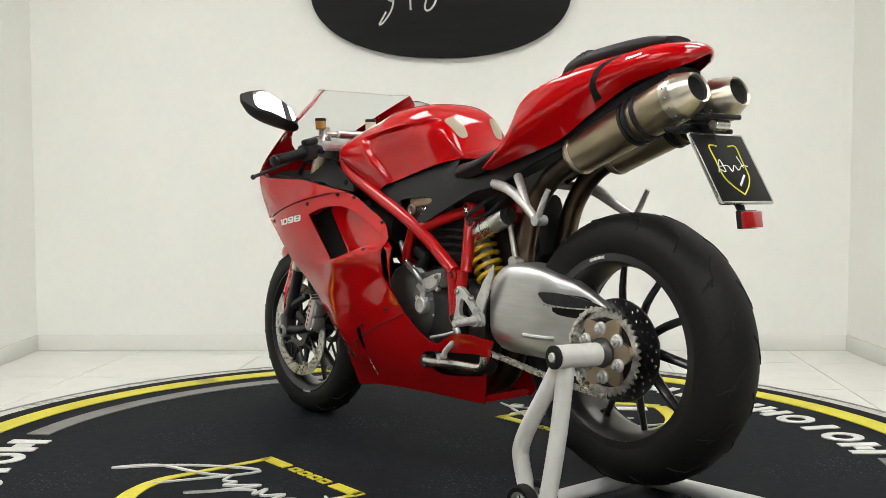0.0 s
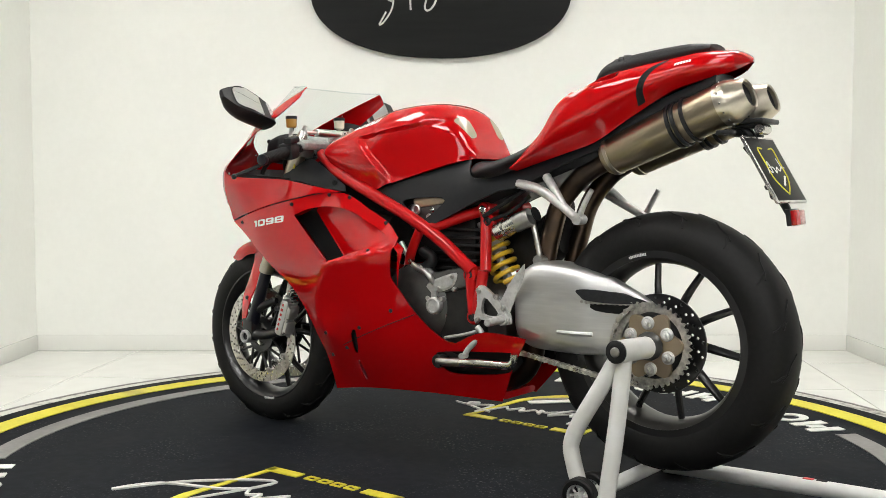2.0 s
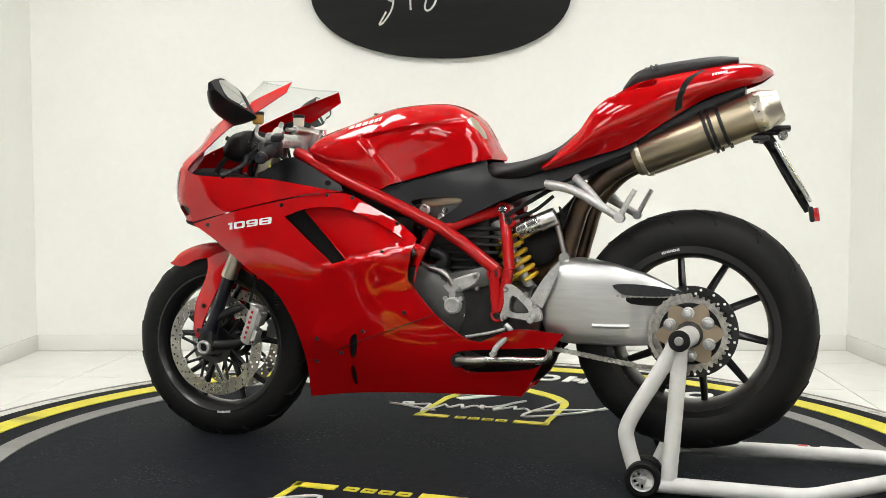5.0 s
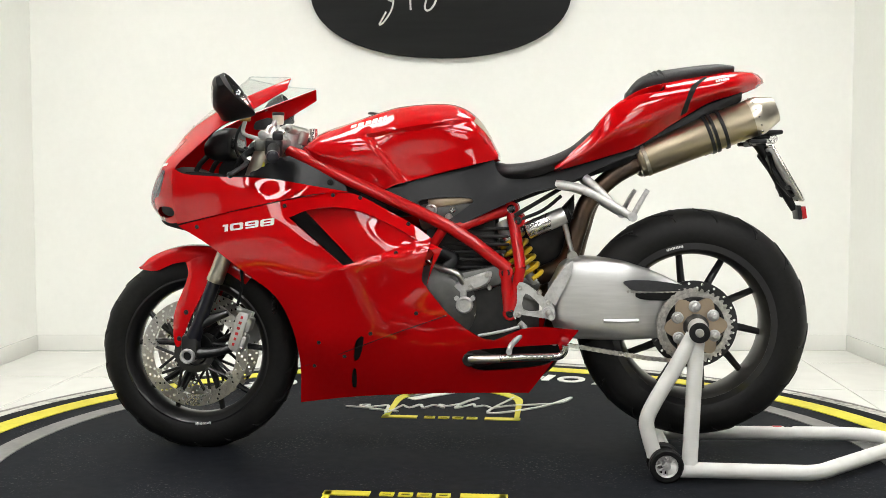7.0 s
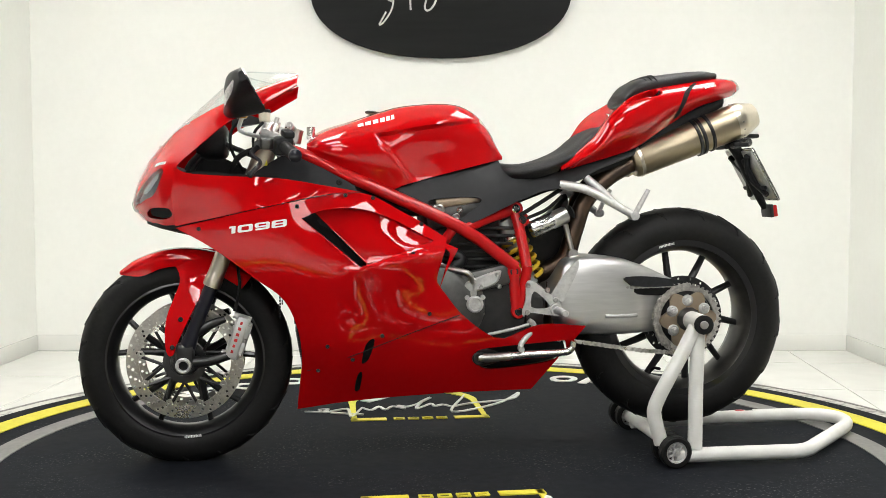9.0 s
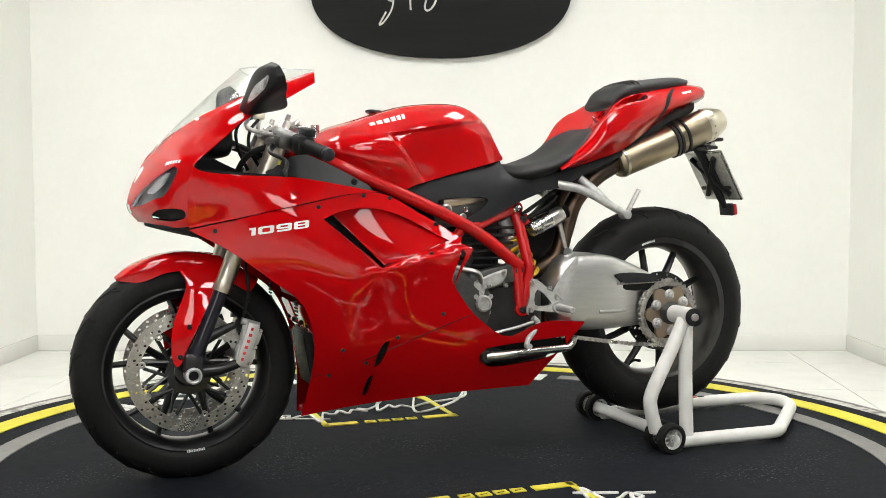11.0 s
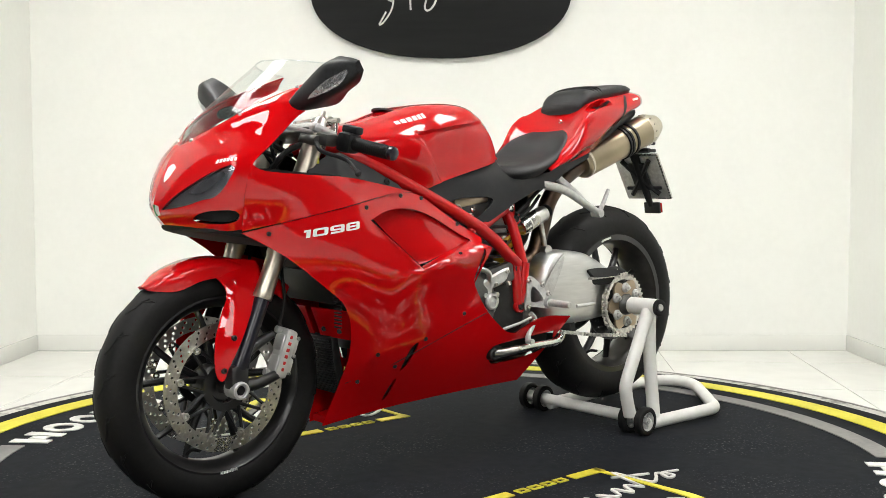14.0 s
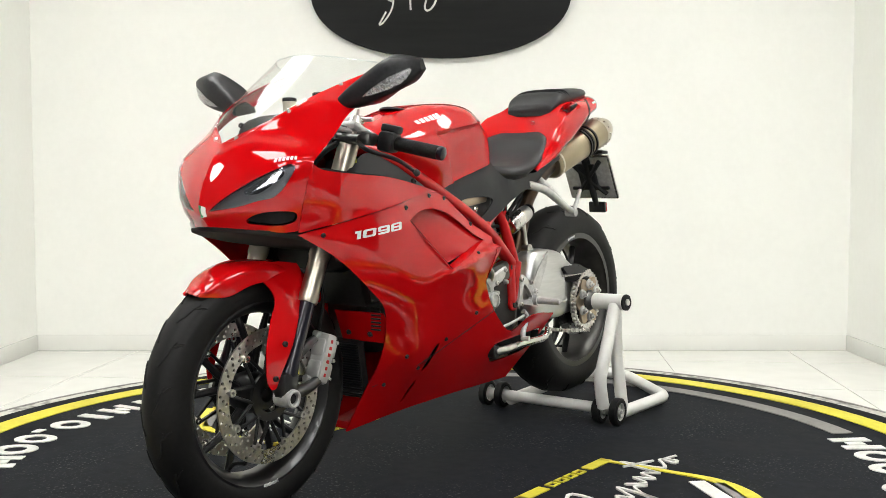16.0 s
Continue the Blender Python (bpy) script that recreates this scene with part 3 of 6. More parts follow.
        part("script", join(*(ribbon(at(q), [0.006, 0.011, 0.007, 0.012, 0.007], z=0.0045) for q in sc)), WHITEPRINT, tt, "white printed script line")
    return tt


# ---------------------------------------------------------------- the paddock stand
def stand_wheel(at, parent):
    x, y, z = at
    a, b = (x, y - 0.014, z), (x, y + 0.014, z)
    w = part("wheel", lathe([(0.030, 0), (0.040, 0), (0.045, 0.004), (0.045, 0.024), (0.040, 0.028), (0.030, 0.028)], a, b, 28, closed=True), RUBBER, parent, "small black caster wheel")
    spokes = [cyl((x, y - 0.012, z), (x, y + 0.012, z), 0.011, n=12), cyl((x, y - 0.015, z), (x, y + 0.017, z), 0.006, n=8), lathe([(0.026, 0.004), (0.031, 0.002), (0.031, 0.026), (0.026, 0.024)], a, b, 24, closed=True)]
    for i in range(5):
        t = 2 * math.pi * i / 5 + 0.3
        for d in (0.35, -0.35):
            spokes.append(tube([(x + 0.010 * math.cos(t), y, z + 0.010 * math.sin(t)), (x + 0.028 * math.cos(t + d), y, z + 0.028 * math.sin(t + d))], 0.0032, 6, 1))
    part("hub", join(*spokes), CASTALU, w, "grey star-spoked hub")


def build_stand():
    st = empty("paddock_stand", "white tubular single-sided paddock stand under the rear axle", "paddock stand")
    r = 0.0205
    part("hub_tube", join(cyl((-0.738, 0.185, 0.393), (-0.722, 0.308, 0.396), 0.027, n=28, bev=0.002)), STANDWHITE, st)
    part("end_cap", lathe([(0.027, 0), (0.027, 0.006), (0.023, 0.009), (0.014, 0.009), (0.014, 0.005)], (-0.7218, 0.309, 0.396), (-0.7205, 0.319, 0.3963), 28, True), GROOVE, st, "black rubber end ring")
    part("axle_pin", cyl((-0.7216, 0.311, 0.396), (-0.7203, 0.321, 0.3963), 0.0115, n=20, bev=0.002), STEEL, st, "bright steel pin")
    part("front_leg", tube([(-0.712, 0.275, 0.385), (-0.665, 0.28, 0.30), (-0.615, 0.285, 0.215), (-0.592, 0.285, 0.165), (-0.592, 0.285, 0.13), (-0.612, 0.285, 0.06)], r, 14, 4), STANDWHITE, st, "bent white leg")
    part("rear_leg", tube([(-0.722, 0.272, 0.378), (-0.712, 0.285, 0.22), (-0.700, 0.312, 0.045)], r, 14, 3), STANDWHITE, st, "straight white leg")
    z = 0.032
    base = [(-0.64, 0.315, z), (-0.80, 0.318, z), (-0.95, 0.322, z), (-1.03, 0.315, z), (-1.11, 0.245, z), (-1.23, 0.13, z), (-1.31, 0.05, z), (-1.345, -0.02, z), (-1.335, -0.08, z), (-1.27, -0.12, z), (-1.10, -0.125, z), (-0.90, -0.115, z), (-0.66, -0.10, z)]
    part("base_frame", tube(base, r, 14, 4), STANDWHITE, st, "white bent base tube")
    part("cross_tube", tube([(-0.655, 0.30, 0.045), (-0.66, 0.05, 0.045), (-0.665, -0.20, 0.045)], r * 0.9, 12, 2), STANDWHITE, st)
    part("sticker", rbox((0.026, 0.014, 0.0016), 0.0006, pose(-1.035, -0.123, z + r * 0.99)), REDPRINT, st, "small red sticker")
    part("sticker", rbox((0.026, 0.012, 0.0016), 0.0006, pose(-1.068, -0.124, z + r * 0.99)), GROOVE, st, "small black sticker")
    for x, y in ((-0.637, 0.325), (-0.637, 0.262), (-0.665, -0.135), (-0.665, -0.20)):
        stand_wheel((x, y, 0.045), st)
    return st


# ---------------------------------------------------------------- the motorcycle
FW, RW = Vector((0.714, 0, 0.292)), Vector((-0.732, 0, 0.394))


def ring_holes(r, n, rad, phase=0.0, k=7):
    out = []
    for i in range(n):
        t = 2 * math.pi * i / n + phase
        c = (r * math.cos(t), r * math.sin(t))
        out.append([(c[0] + rad * math.cos(2 * math.pi * j / k), c[1] + rad * math.sin(2 * math.pi * j / k)) for j in range(k)])
    return out


def circle2(r, n=64, wave=0.0, lobes=0):
    return [((r + wave * math.cos(lobes * t)) * math.cos(t), (r + wave * math.cos(lobes * t)) * math.sin(t)) for t in (2 * math.pi * i / n for i in range(n))]


def brake_disc(name, c, y, r1, r0, parent, mat, rows=3, per=32, thick=0.005):
    holes = [circle2(r0, 48)]
    for k in range(rows):
        rr = r0 + (r1 - r0) * (k + 0.7) / (rows + 0.4)
        holes += ring_holes(rr, per, 0.0042, 2 * math.pi * k / (rows * per), 6)
    g = skin(lambda u, v: (c.x + u, y, c.z + v), circle2(r1, 96), holes, 0.03, thick)
    return part(name, g, mat, parent, "drilled steel brake disc")


def build_wheel(bike, front):
    c = FW if front else RW
    R, W = (0.297, 0.053) if front else (0.325, 0.082)
    rim = 0.219 if front else 0.224
    w = empty("front_wheel" if front else "rear_wheel")
    w.parent = bike
    w.location.y = 0.005 if front else 0.014
    tagged(w, "black alloy front wheel with twin drilled discs" if front else "black alloy rear wheel with wide sport tyre")
    a, b = (c.x, -1, c.z), (c.x, 1, c.z)
    prof = []
    side = W * 0.80
    rs = rim - 0.006
    # sidewall bulges, tread is round
    prof += [(rs, 1 - side), (rs + 0.012, 1 - side - 0.008)]
    for i in range(0, 15):
        t = math.pi * (i / 14)
        y = -W * math.cos(t)
        crown = (R - rs - 0.030) * (math.sin(t) ** 0.75) if 0 < i < 14 else 0
        prof.append((rs + 0.030 + crown, 1 + y))
    prof += [(rs + 0.012, 1 + side + 0.008), (rs, 1 + side)]
    part("tyre", lathe(prof, a, b, 96), RUBBER, w, "worn black sport tyre", 60)
    # tread cuts: black strips laid on the tread as the grooves' shade
    cuts = []
    n = 18 if front else 16
    for i in range(n):
        for s in (1, -1):
            t0 = 2 * math.pi * (i + (0.5 if s < 0 else 0)) / n
            for off, y0, y1, sl in ((0.0, 0.22, 0.66, 0.13), (0.15, 0.50, 0.88, 0.04)):
                pts = []
                for k in range(5):
                    f = k / 4
                    y = W * (y0 + (y1 - y0) * f)
                    tt = math.acos(-y / W)
                    rr = rs + 0.030 + (R - rs - 0.030) * (math.sin(tt) ** 0.75) + 0.0002
                    ang = t0 + off + sl * f * (1 if k < 3 else 1.6)
                    pts.append((c.x + rr * math.cos(ang), s * y, c.z + rr * math.sin(ang)))
                cuts.append(tube(pts, 0.0025, 5, 1))
    part("tread_pattern", join(*cuts), GROOVE, w, "thin black strips for the shade in the tread grooves", kind="stuff")
    # rim
    rw = side
    rp = [(rim - 0.004, 1 - rw - 0.006), (rim + 0.006, 1 - rw - 0.004), (rim + 0.006, 1 - rw + 0.003), (rim - 0.012, 1 - rw + 0.010), (rim - 0.022, 1 - rw * 0.45), (rim - 0.022, 1 + rw * 0.45), (rim - 0.012, 1 + rw - 0.010), (rim + 0.006, 1 + rw - 0.003),
          (rim + 0.006, 1 + rw + 0.004), (rim - 0.004, 1 + rw + 0.006), (rim - 0.018, 1 + rw - 0.006), (rim - 0.028, 1 + rw * 0.4), (rim - 0.028, 1 - rw * 0.4), (rim - 0.018, 1 - rw + 0.006)]
    part("rim", lathe(rp, a, b, 96, closed=True), BLACKMETAL if front else RIMLIP, w, "black rim" if front else "grey inner rim well")
    if not front:
        part("rim_lip", join(*(lathe([(rim - 0.012, 1 + s * (rw + 0.0065)), (rim + 0.0065, 1 + s * (rw + 0.005)), (rim + 0.0065, 1 + s * (rw + 0.008)), (rim - 0.012, 1 + s * (rw + 0.0085))], a, b, 96, closed=True) for s in (1, -1))), BLACKMETAL, w, "black outer rim lip")
    # spokes
    yc = 0.0 if front else 0.012
    for i in range(5 if front else 10):
        if front:
            t = 2 * math.pi * i / 5 + 0.35
            g = []
            for d in (0.26, -0.26):
                g.append(tube([(c.x + rr * math.cos(t + d * f), yy, c.z + rr * math.sin(t + d * f)) for rr, f, yy in ((0.045, 0.3, 0.0), (0.10, 0.55, 0.003), (0.15, 0.8, 0.003), (rim - 0.022, 1, 0))], (0.011, 0.008), 8, 3, 1.0))
            g = join(*g)
        else:
            t = 2 * math.pi * i / 10 + 0.12
            g = tube([(c.x + rr * math.cos(t + q), yy, c.z + rr * math.sin(t + q)) for rr, q, yy in ((0.05, -0.10, 0.0), (0.12, -0.04, yc), (rim - 0.026, 0.02, 0.0))], (0.011, 0.008), 8, 3, 1.3)
        part("spoke", g, BLACKMETAL, w)
    part("hub", lathe([(0.018, 1 - 0.055), (0.034, 1 - 0.055), (0.046, 1 - 0.03), (0.052, 1), (0.046, 1 + 0.03), (0.034, 1 + 0.055), (0.018, 1 + 0.055)], a, b, 32), BLACKMETAL, w)
    # printed maker's mark on the rim, as short bars
    marks = []
    t0 = (-1.75 if front else 1.42)
    for i in range(11):
        t = t0 + i * 0.020 * (1 if front else -1)
        rr = rim - 0.002
        u = Vector((math.cos(t), 0, math.sin(t)))
        v = Vector((-math.sin(t), 0, math.cos(t)))
        m = Matrix((v, Vector((0, 1, 0)), u)).transposed().to_4x4()
        m.translation = c + u * rr + Vector((0, rw + (0.0062 if front else 0.0095), 0))
        marks.append(rbox((0.0030, 0.0012, 0.006 if i % 3 else 0.0075), 0, m))
    part("mark", join(*marks), LOGOWHITE, w, "tiny white lettering on the rim")
    part("valve", tube([(c.x + (rim - 0.03) * math.cos(-1.15), 0, c.z + (rim - 0.03) * math.sin(-1.15)), (c.x + (rim - 0.05) * math.cos(-1.15), 0.02, c.z + (rim - 0.05) * math.sin(-1.15)), (c.x + (rim - 0.055) * math.cos(-1.2), 0.045, c.z + (rim - 0.055) * math.sin(-1.2))], 0.0045, 8, 3), GROOVE, w)
    if front:
        for s in (1, -1):
            y = s * 0.066
            d = brake_disc("brake_disc", c, y, 0.160, 0.126, w, DISC)
            d_ring = part("disc_carrier", lathe([(0.040, 1 + y - 0.004), (0.060, 1 + y - 0.004), (0.060, 1 + y + 0.004), (0.040, 1 + y + 0.004)], a, b, 36, closed=True), BLACKMETAL, d, "black disc carrier")
            for i in range(9):
                t = 2 * math.pi * i / 9 + 0.2
                for dd in (0.16, -0.16):
                    part("carrier_arm", tube([(c.x + 0.056 * math.cos(t + dd * 2.2), y, c.z + 0.056 * math.sin(t + dd * 2.2)), (c.x + 0.118 * math.cos(t + dd * 0.4), y, c.z + 0.118 * math.sin(t + dd * 0.4))], 0.0046, 6, 1), BLACKMETAL, d)
            for i in range(9):
                t = 2 * math.pi * i / 9 + 0.2
                q = (c.x + 0.122 * math.cos(t), y, c.z + 0.122 * math.sin(t))
                part("bobbin", lathe([(0.004, -0.006), (0.009, -0.006), (0.0095, 0.004), (0.009, 0.007), (0.004, 0.007)], q, (q[0], q[1] + s, q[2]), 12, closed=True), STEEL, d, "bright float bobbin")
    else:
        y = -0.035
        brake_disc("brake_disc", c, 0.060, 0.123, 0.082, w, BLACKMETAL, 3, 20)
        part("cush_drive", lathe([(0.03, 1 + 0.05), (0.082, 1 + 0.05), (0.086, 1 + 0.075), (0.075, 1 + 0.105), (0.03, 1 + 0.11)], a, b, 36, True), DARK, w, "dark hub carrier")
    return w


def build_sprocket(bike):
    c = RW
    a, b = (c.x, 0.0, c.z), (c.x, 1, c.z)
    sp = empty("sprocket")
    sp.parent = bike
    n = 40
    teeth = []
    for i in range(n * 4):
        t = 2 * math.pi * i / (n * 4)
        r = 0.104 if i % 4 in (0, 1) else 0.0965
        teeth.append((r * math.cos(t), r * math.sin(t)))
    holes = [circle2(0.082, 48)]
    part("gear", skin(lambda u, v: (c.x + u, 0.118, c.z + v), teeth, holes, 0.03, 0.006), CHAIN, sp, "steel toothed gear")
    spider = []
    for i in range(96):
        t = 2 * math.pi * i / 96
        r = 0.075 + 0.011 * math.cos(6 * t + 0.4)
        spider.append((r * math.cos(t), r * math.sin(t)))
    part("carrier", skin(lambda u, v: (c.x + u, 0.128, c.z + v), spider, [circle2(0.028, 24)], 0.03, 0.010), GOLD, sp, "bronze six-lobed carrier")
    for i in range(6):
        t = 2 * math.pi * i / 6 + 0.45
        p = (c.x + 0.056 * math.cos(t), 0.128, c.z + 0.056 * math.sin(t))
        part("nut", join(lathe([(0.0165, 0), (0.0165, 0.004), (0.013, 0.007)], p, (p[0], 1, p[2]), 20, True), lathe([(0.011, 0.006), (0.011, 0.014), (0.008, 0.016)], p, (p[0], 1, p[2]), 6, True), cyl((p[0], 0.14, p[2]), (p[0], 0.149, p[2]), 0.005, n=8)), CASTALU, sp)
    part("axle_nut", join(lathe([(0.020, 0.10), (0.034, 0.10), (0.036, 0.134), (0.031, 0.140), (0.028, 0.150), (0.020, 0.152)], a, b, 12, True), cyl((c.x, 0.14, c.z), (c.x, 0.185, c.z), 0.018, n=16)), ENGINE, sp)
    # chain: links round the sprocket and along both runs to the gearbox
    ch = empty("chain")
    ch.parent = bike
    g = Vector((-0.262, 0, 0.375))
    path = []
    Rg, rg = 0.1015, 0.036
    for i in range(41):
        t = math.radians(100) - math.radians(200) * i / 40
        path.append((c.x - 0, c.z, Rg, t))
    pts = [(c.x + Rg * math.cos(math.radians(88 - 0) - math.radians(176) * i / 44), c.z + Rg * math.sin(math.radians(88) - math.radians(176) * i / 44)) for i in range(45)]
    pts = [(-0.545, RW.z + 0.096)] + pts + [(-0.60, 0.303), (-0.50, 0.318), (-0.40, 0.334), (-0.31, 0.345)]
    P = [Vector((x, 0.123, z)) for x, z in pts]
    pitch, carry, links = 0.0155, 0.0, []
    k = 0
    for p, q in zip(P, P[1:]):
        L = (q - p).length
        d = (q - p).normalized()
        s = carry
        while s < L:
            links.append((p + d * s, d, k))
            k += 1
            s += pitch
        carry = s - L
    gs, gi = [], []
    for p, d, k in links:
        yy = 0.0085 if k % 2 else 0.006
        m = Matrix((d, Vector((0, 1, 0)), d.cross(Vector((0, 1, 0))))).transposed().to_4x4()
        m.translation = p + d * pitch / 2
        for s in (1, -1):
            mm = m @ Matrix.Translation((0, s * yy, 0))
            out = [(pitch * 0.5 + 0.0062 * math.cos(t), 0.0062 * math.sin(t)) for t in (-1.2, -0.4, 0.4, 1.2)] + [(0, 0.0044)] + [(-pitch * 0.5 + 0.0062 * math.cos(t), 0.0062 * math.sin(t)) for t in (1.94, 2.74, 3.54, 4.34)] + [(0, -0.0044)]
            gs.append(shift(prism(out, -0.001, 0.001, XZ), mm))
        gi.append(cyl(p + Vector((0, -0.011, 0)), p + Vector((0, 0.011, 0)), 0.0040, n=8))
    part("link_plate_run", join(*gs), CHAIN, ch, "steel chain side plates", kind="stuff")
    part("roller_run", join(*gi), CHAIN, ch, "steel chain rollers", kind="stuff")


def sym(ribs):
    """Whole ribs from half ones that end at the middle."""
    return [[(x, y, z) for x, y, z in r] + [(x, -y, z) for x, y, z in reversed(r[:-1])] for r in ribs]


def hull(ribs, nu=36, nv=28):
    s = lofted(sym(ribs))
    return capped(grid(s, nu, nv), nu, nv), s


def at_x(table):
    return [[(x, y, z) for y, z in row] for x, row in table]


TANK = at_x([
    (0.372, [(0.10, 0.885), (0.11, 0.892), (0.09, 0.90), (0.05, 0.905), (0, 0.908)]),
    (0.33, [(0.14, 0.857), (0.155, 0.88), (0.14, 0.908), (0.08, 0.932), (0, 0.942)]),
    (0.25, [(0.145, 0.815), (0.172, 0.86), (0.163, 0.915), (0.10, 0.955), (0, 0.968)]),
    (0.155, [(0.14, 0.773), (0.172, 0.85), (0.168, 0.92), (0.10, 0.985), (0, 0.998)]),
    (0.095, [(0.146, 0.788), (0.162, 0.855), (0.168, 0.935), (0.105, 1.0), (0, 1.011)]),
    (0.0, [(0.148, 0.814), (0.152, 0.87), (0.156, 0.95), (0.10, 1.008), (0, 1.019)]),
    (-0.07, [(0.138, 0.832), (0.140, 0.88), (0.138, 0.945), (0.09, 1.0), (0, 1.012)]),
    (-0.13, [(0.122, 0.847), (0.12, 0.88), (0.114, 0.93), (0.075, 0.962), (0, 0.970)]),
    (-0.183, [(0.085, 0.858), (0.088, 0.865), (0.08, 0.87), (0.05, 0.876), (0, 0.879)])])
TAIL = at_x([
    (-0.340, [(0.120, 0.822), (0.148, 0.826), (0.148, 0.834), (0.120, 0.836), (0.0, 0.80)]),
    (-0.43, [(0.122, 0.848), (0.162, 0.872), (0.160, 0.904), (0.132, 0.914), (0.0, 0.86)]),
    (-0.49, [(0.118, 0.866), (0.166, 0.915), (0.164, 0.978), (0.136, 0.990), (0, 0.945)]),
    (-0.57, [(0.110, 0.893), (0.160, 0.955), (0.154, 1.026), (0.108, 1.046), (0, 1.030)]),
    (-0.66, [(0.098, 0.950), (0.146, 1.0), (0.138, 1.048), (0.092, 1.072), (0, 1.075)]),
    (-0.76, [(0.080, 1.010), (0.120, 1.036), (0.112, 1.067), (0.074, 1.090), (0, 1.095)]),
    (-0.83, [(0.062, 1.034), (0.098, 1.054), (0.094, 1.081), (0.062, 1.100), (0, 1.106)]),
    (-0.895, [(0.032, 1.054), (0.054, 1.068), (0.052, 1.088), (0.032, 1.099), (0, 1.102)]),
    (-0.928, [(0.004, 1.074), (0.008, 1.078), (0.008, 1.081), (0.004, 1.084), (0, 1.085)])])
SEAT = at_x([
    (-0.172, [(0.085, 0.806), (0.098, 0.828), (0.065, 0.848), (0, 0.853)]),
    (-0.22, [(0.125, 0.800), (0.148, 0.820), (0.115, 0.843), (0, 0.846)]),
    (-0.30, [(0.135, 0.812), (0.160, 0.836), (0.125, 0.856), (0, 0.855)]),
    (-0.38, [(0.120, 0.848), (0.150, 0.868), (0.118, 0.888), (0, 0.886)]),
    (-0.44, [(0.100, 0.900), (0.130, 0.918), (0.105, 0.936), (0, 0.930)]),
    (-0.488, [(0.080, 0.938), (0.098, 0.950), (0.08, 0.960), (0, 0.958)])])
PILLION = at_x([
    (-0.545, [(0.076, 1.015), (0.083, 1.036), (0.055, 1.050), (0, 1.050)]),
    (-0.575, [(0.088, 1.035), (0.098, 1.064), (0.073, 1.082), (0, 1.085)]),
    (-0.62, [(0.090, 1.05), (0.100, 1.078), (0.076, 1.099), (0, 1.104)]),
    (-0.71, [(0.082, 1.07), (0.092, 1.094), (0.07, 1.113), (0, 1.118)]),
    (-0.79, [(0.066, 1.09), (0.075, 1.105), (0.058, 1.121), (0, 1.126)]),
    (-0.840, [(0.042, 1.104), (0.048, 1.111), (0.038, 1.119), (0, 1.123)])])
NOSE = [
    [(0.832, 0, 0.688), (0.815, 0.055, 0.686), (0.785, 0.110, 0.681), (0.748, 0.156, 0.676), (0.70, 0.184, 0.683)],
    [(0.858, 0, 0.725), (0.840, 0.060, 0.728), (0.803, 0.125, 0.733), (0.762, 0.172, 0.738), (0.71, 0.203, 0.743)],
    [(0.850, 0, 0.775), (0.835, 0.060, 0.780), (0.803, 0.128, 0.788), (0.767, 0.180, 0.795), (0.715, 0.214, 0.800)],
    [(0.820, 0, 0.838), (0.803, 0.07, 0.843), (0.776, 0.135, 0.848), (0.750, 0.184, 0.846), (0.712, 0.216, 0.836)],
    [(0.791, 0, 0.877), (0.778, 0.05, 0.885), (0.748, 0.10, 0.896), (0.712, 0.158, 0.894), (0.672, 0.217, 0.874)],
    [(0.728, 0.087, 0.929), (0.712, 0.11, 0.932), (0.690, 0.140, 0.930), (0.664, 0.177, 0.922), (0.635, 0.213, 0.906)],
    [(0.640, 0.127, 0.984), (0.632, 0.142, 0.984), (0.618, 0.163, 0.981), (0.600, 0.184, 0.971), (0.580, 0.205, 0.952)],
    [(0.530, 0.150, 1.033), (0.525, 0.162, 1.030), (0.515, 0.174, 1.022), (0.505, 0.186, 1.012), (0.493, 0.198, 0.998)],
    [(0.395, 0.167, 1.083), (0.396, 0.173, 1.079), (0.397, 0.180, 1.072), (0.398, 0.187, 1.063), (0.399, 0.193, 1.052)]]
SCREENRIBS = [
    [(0.793, 0, 0.878), (0.780, 0.04, 0.885), (0.757, 0.068, 0.904), (0.728, 0.088, 0.930)],
    [(0.715, 0, 0.958), (0.703, 0.06, 0.962), (0.676, 0.10, 0.970), (0.640, 0.128, 0.986)],
    [(0.630, 0, 1.038), (0.613, 0.07, 1.037), (0.578, 0.12, 1.033), (0.530, 0.151, 1.035)],
    [(0.560, 0, 1.100), (0.532, 0.08, 1.097), (0.470, 0.14, 1.089), (0.395, 0.168, 1.085)]]
SIDE_COWL = bulge([(0.70, 0.683, 0.184), (0.71, 0.743, 0.203), (0.715, 0.80, 0.214), (0.712, 0.836, 0.216), (0.65, 0.69, 0.203), (0.65, 0.76, 0.224), (0.60, 0.71, 0.218), (0.60, 0.80, 0.230), (0.45, 0.74, 0.236), (0.45, 0.80, 0.214), (0.32, 0.77, 0.214), (0.235, 0.77, 0.198)])
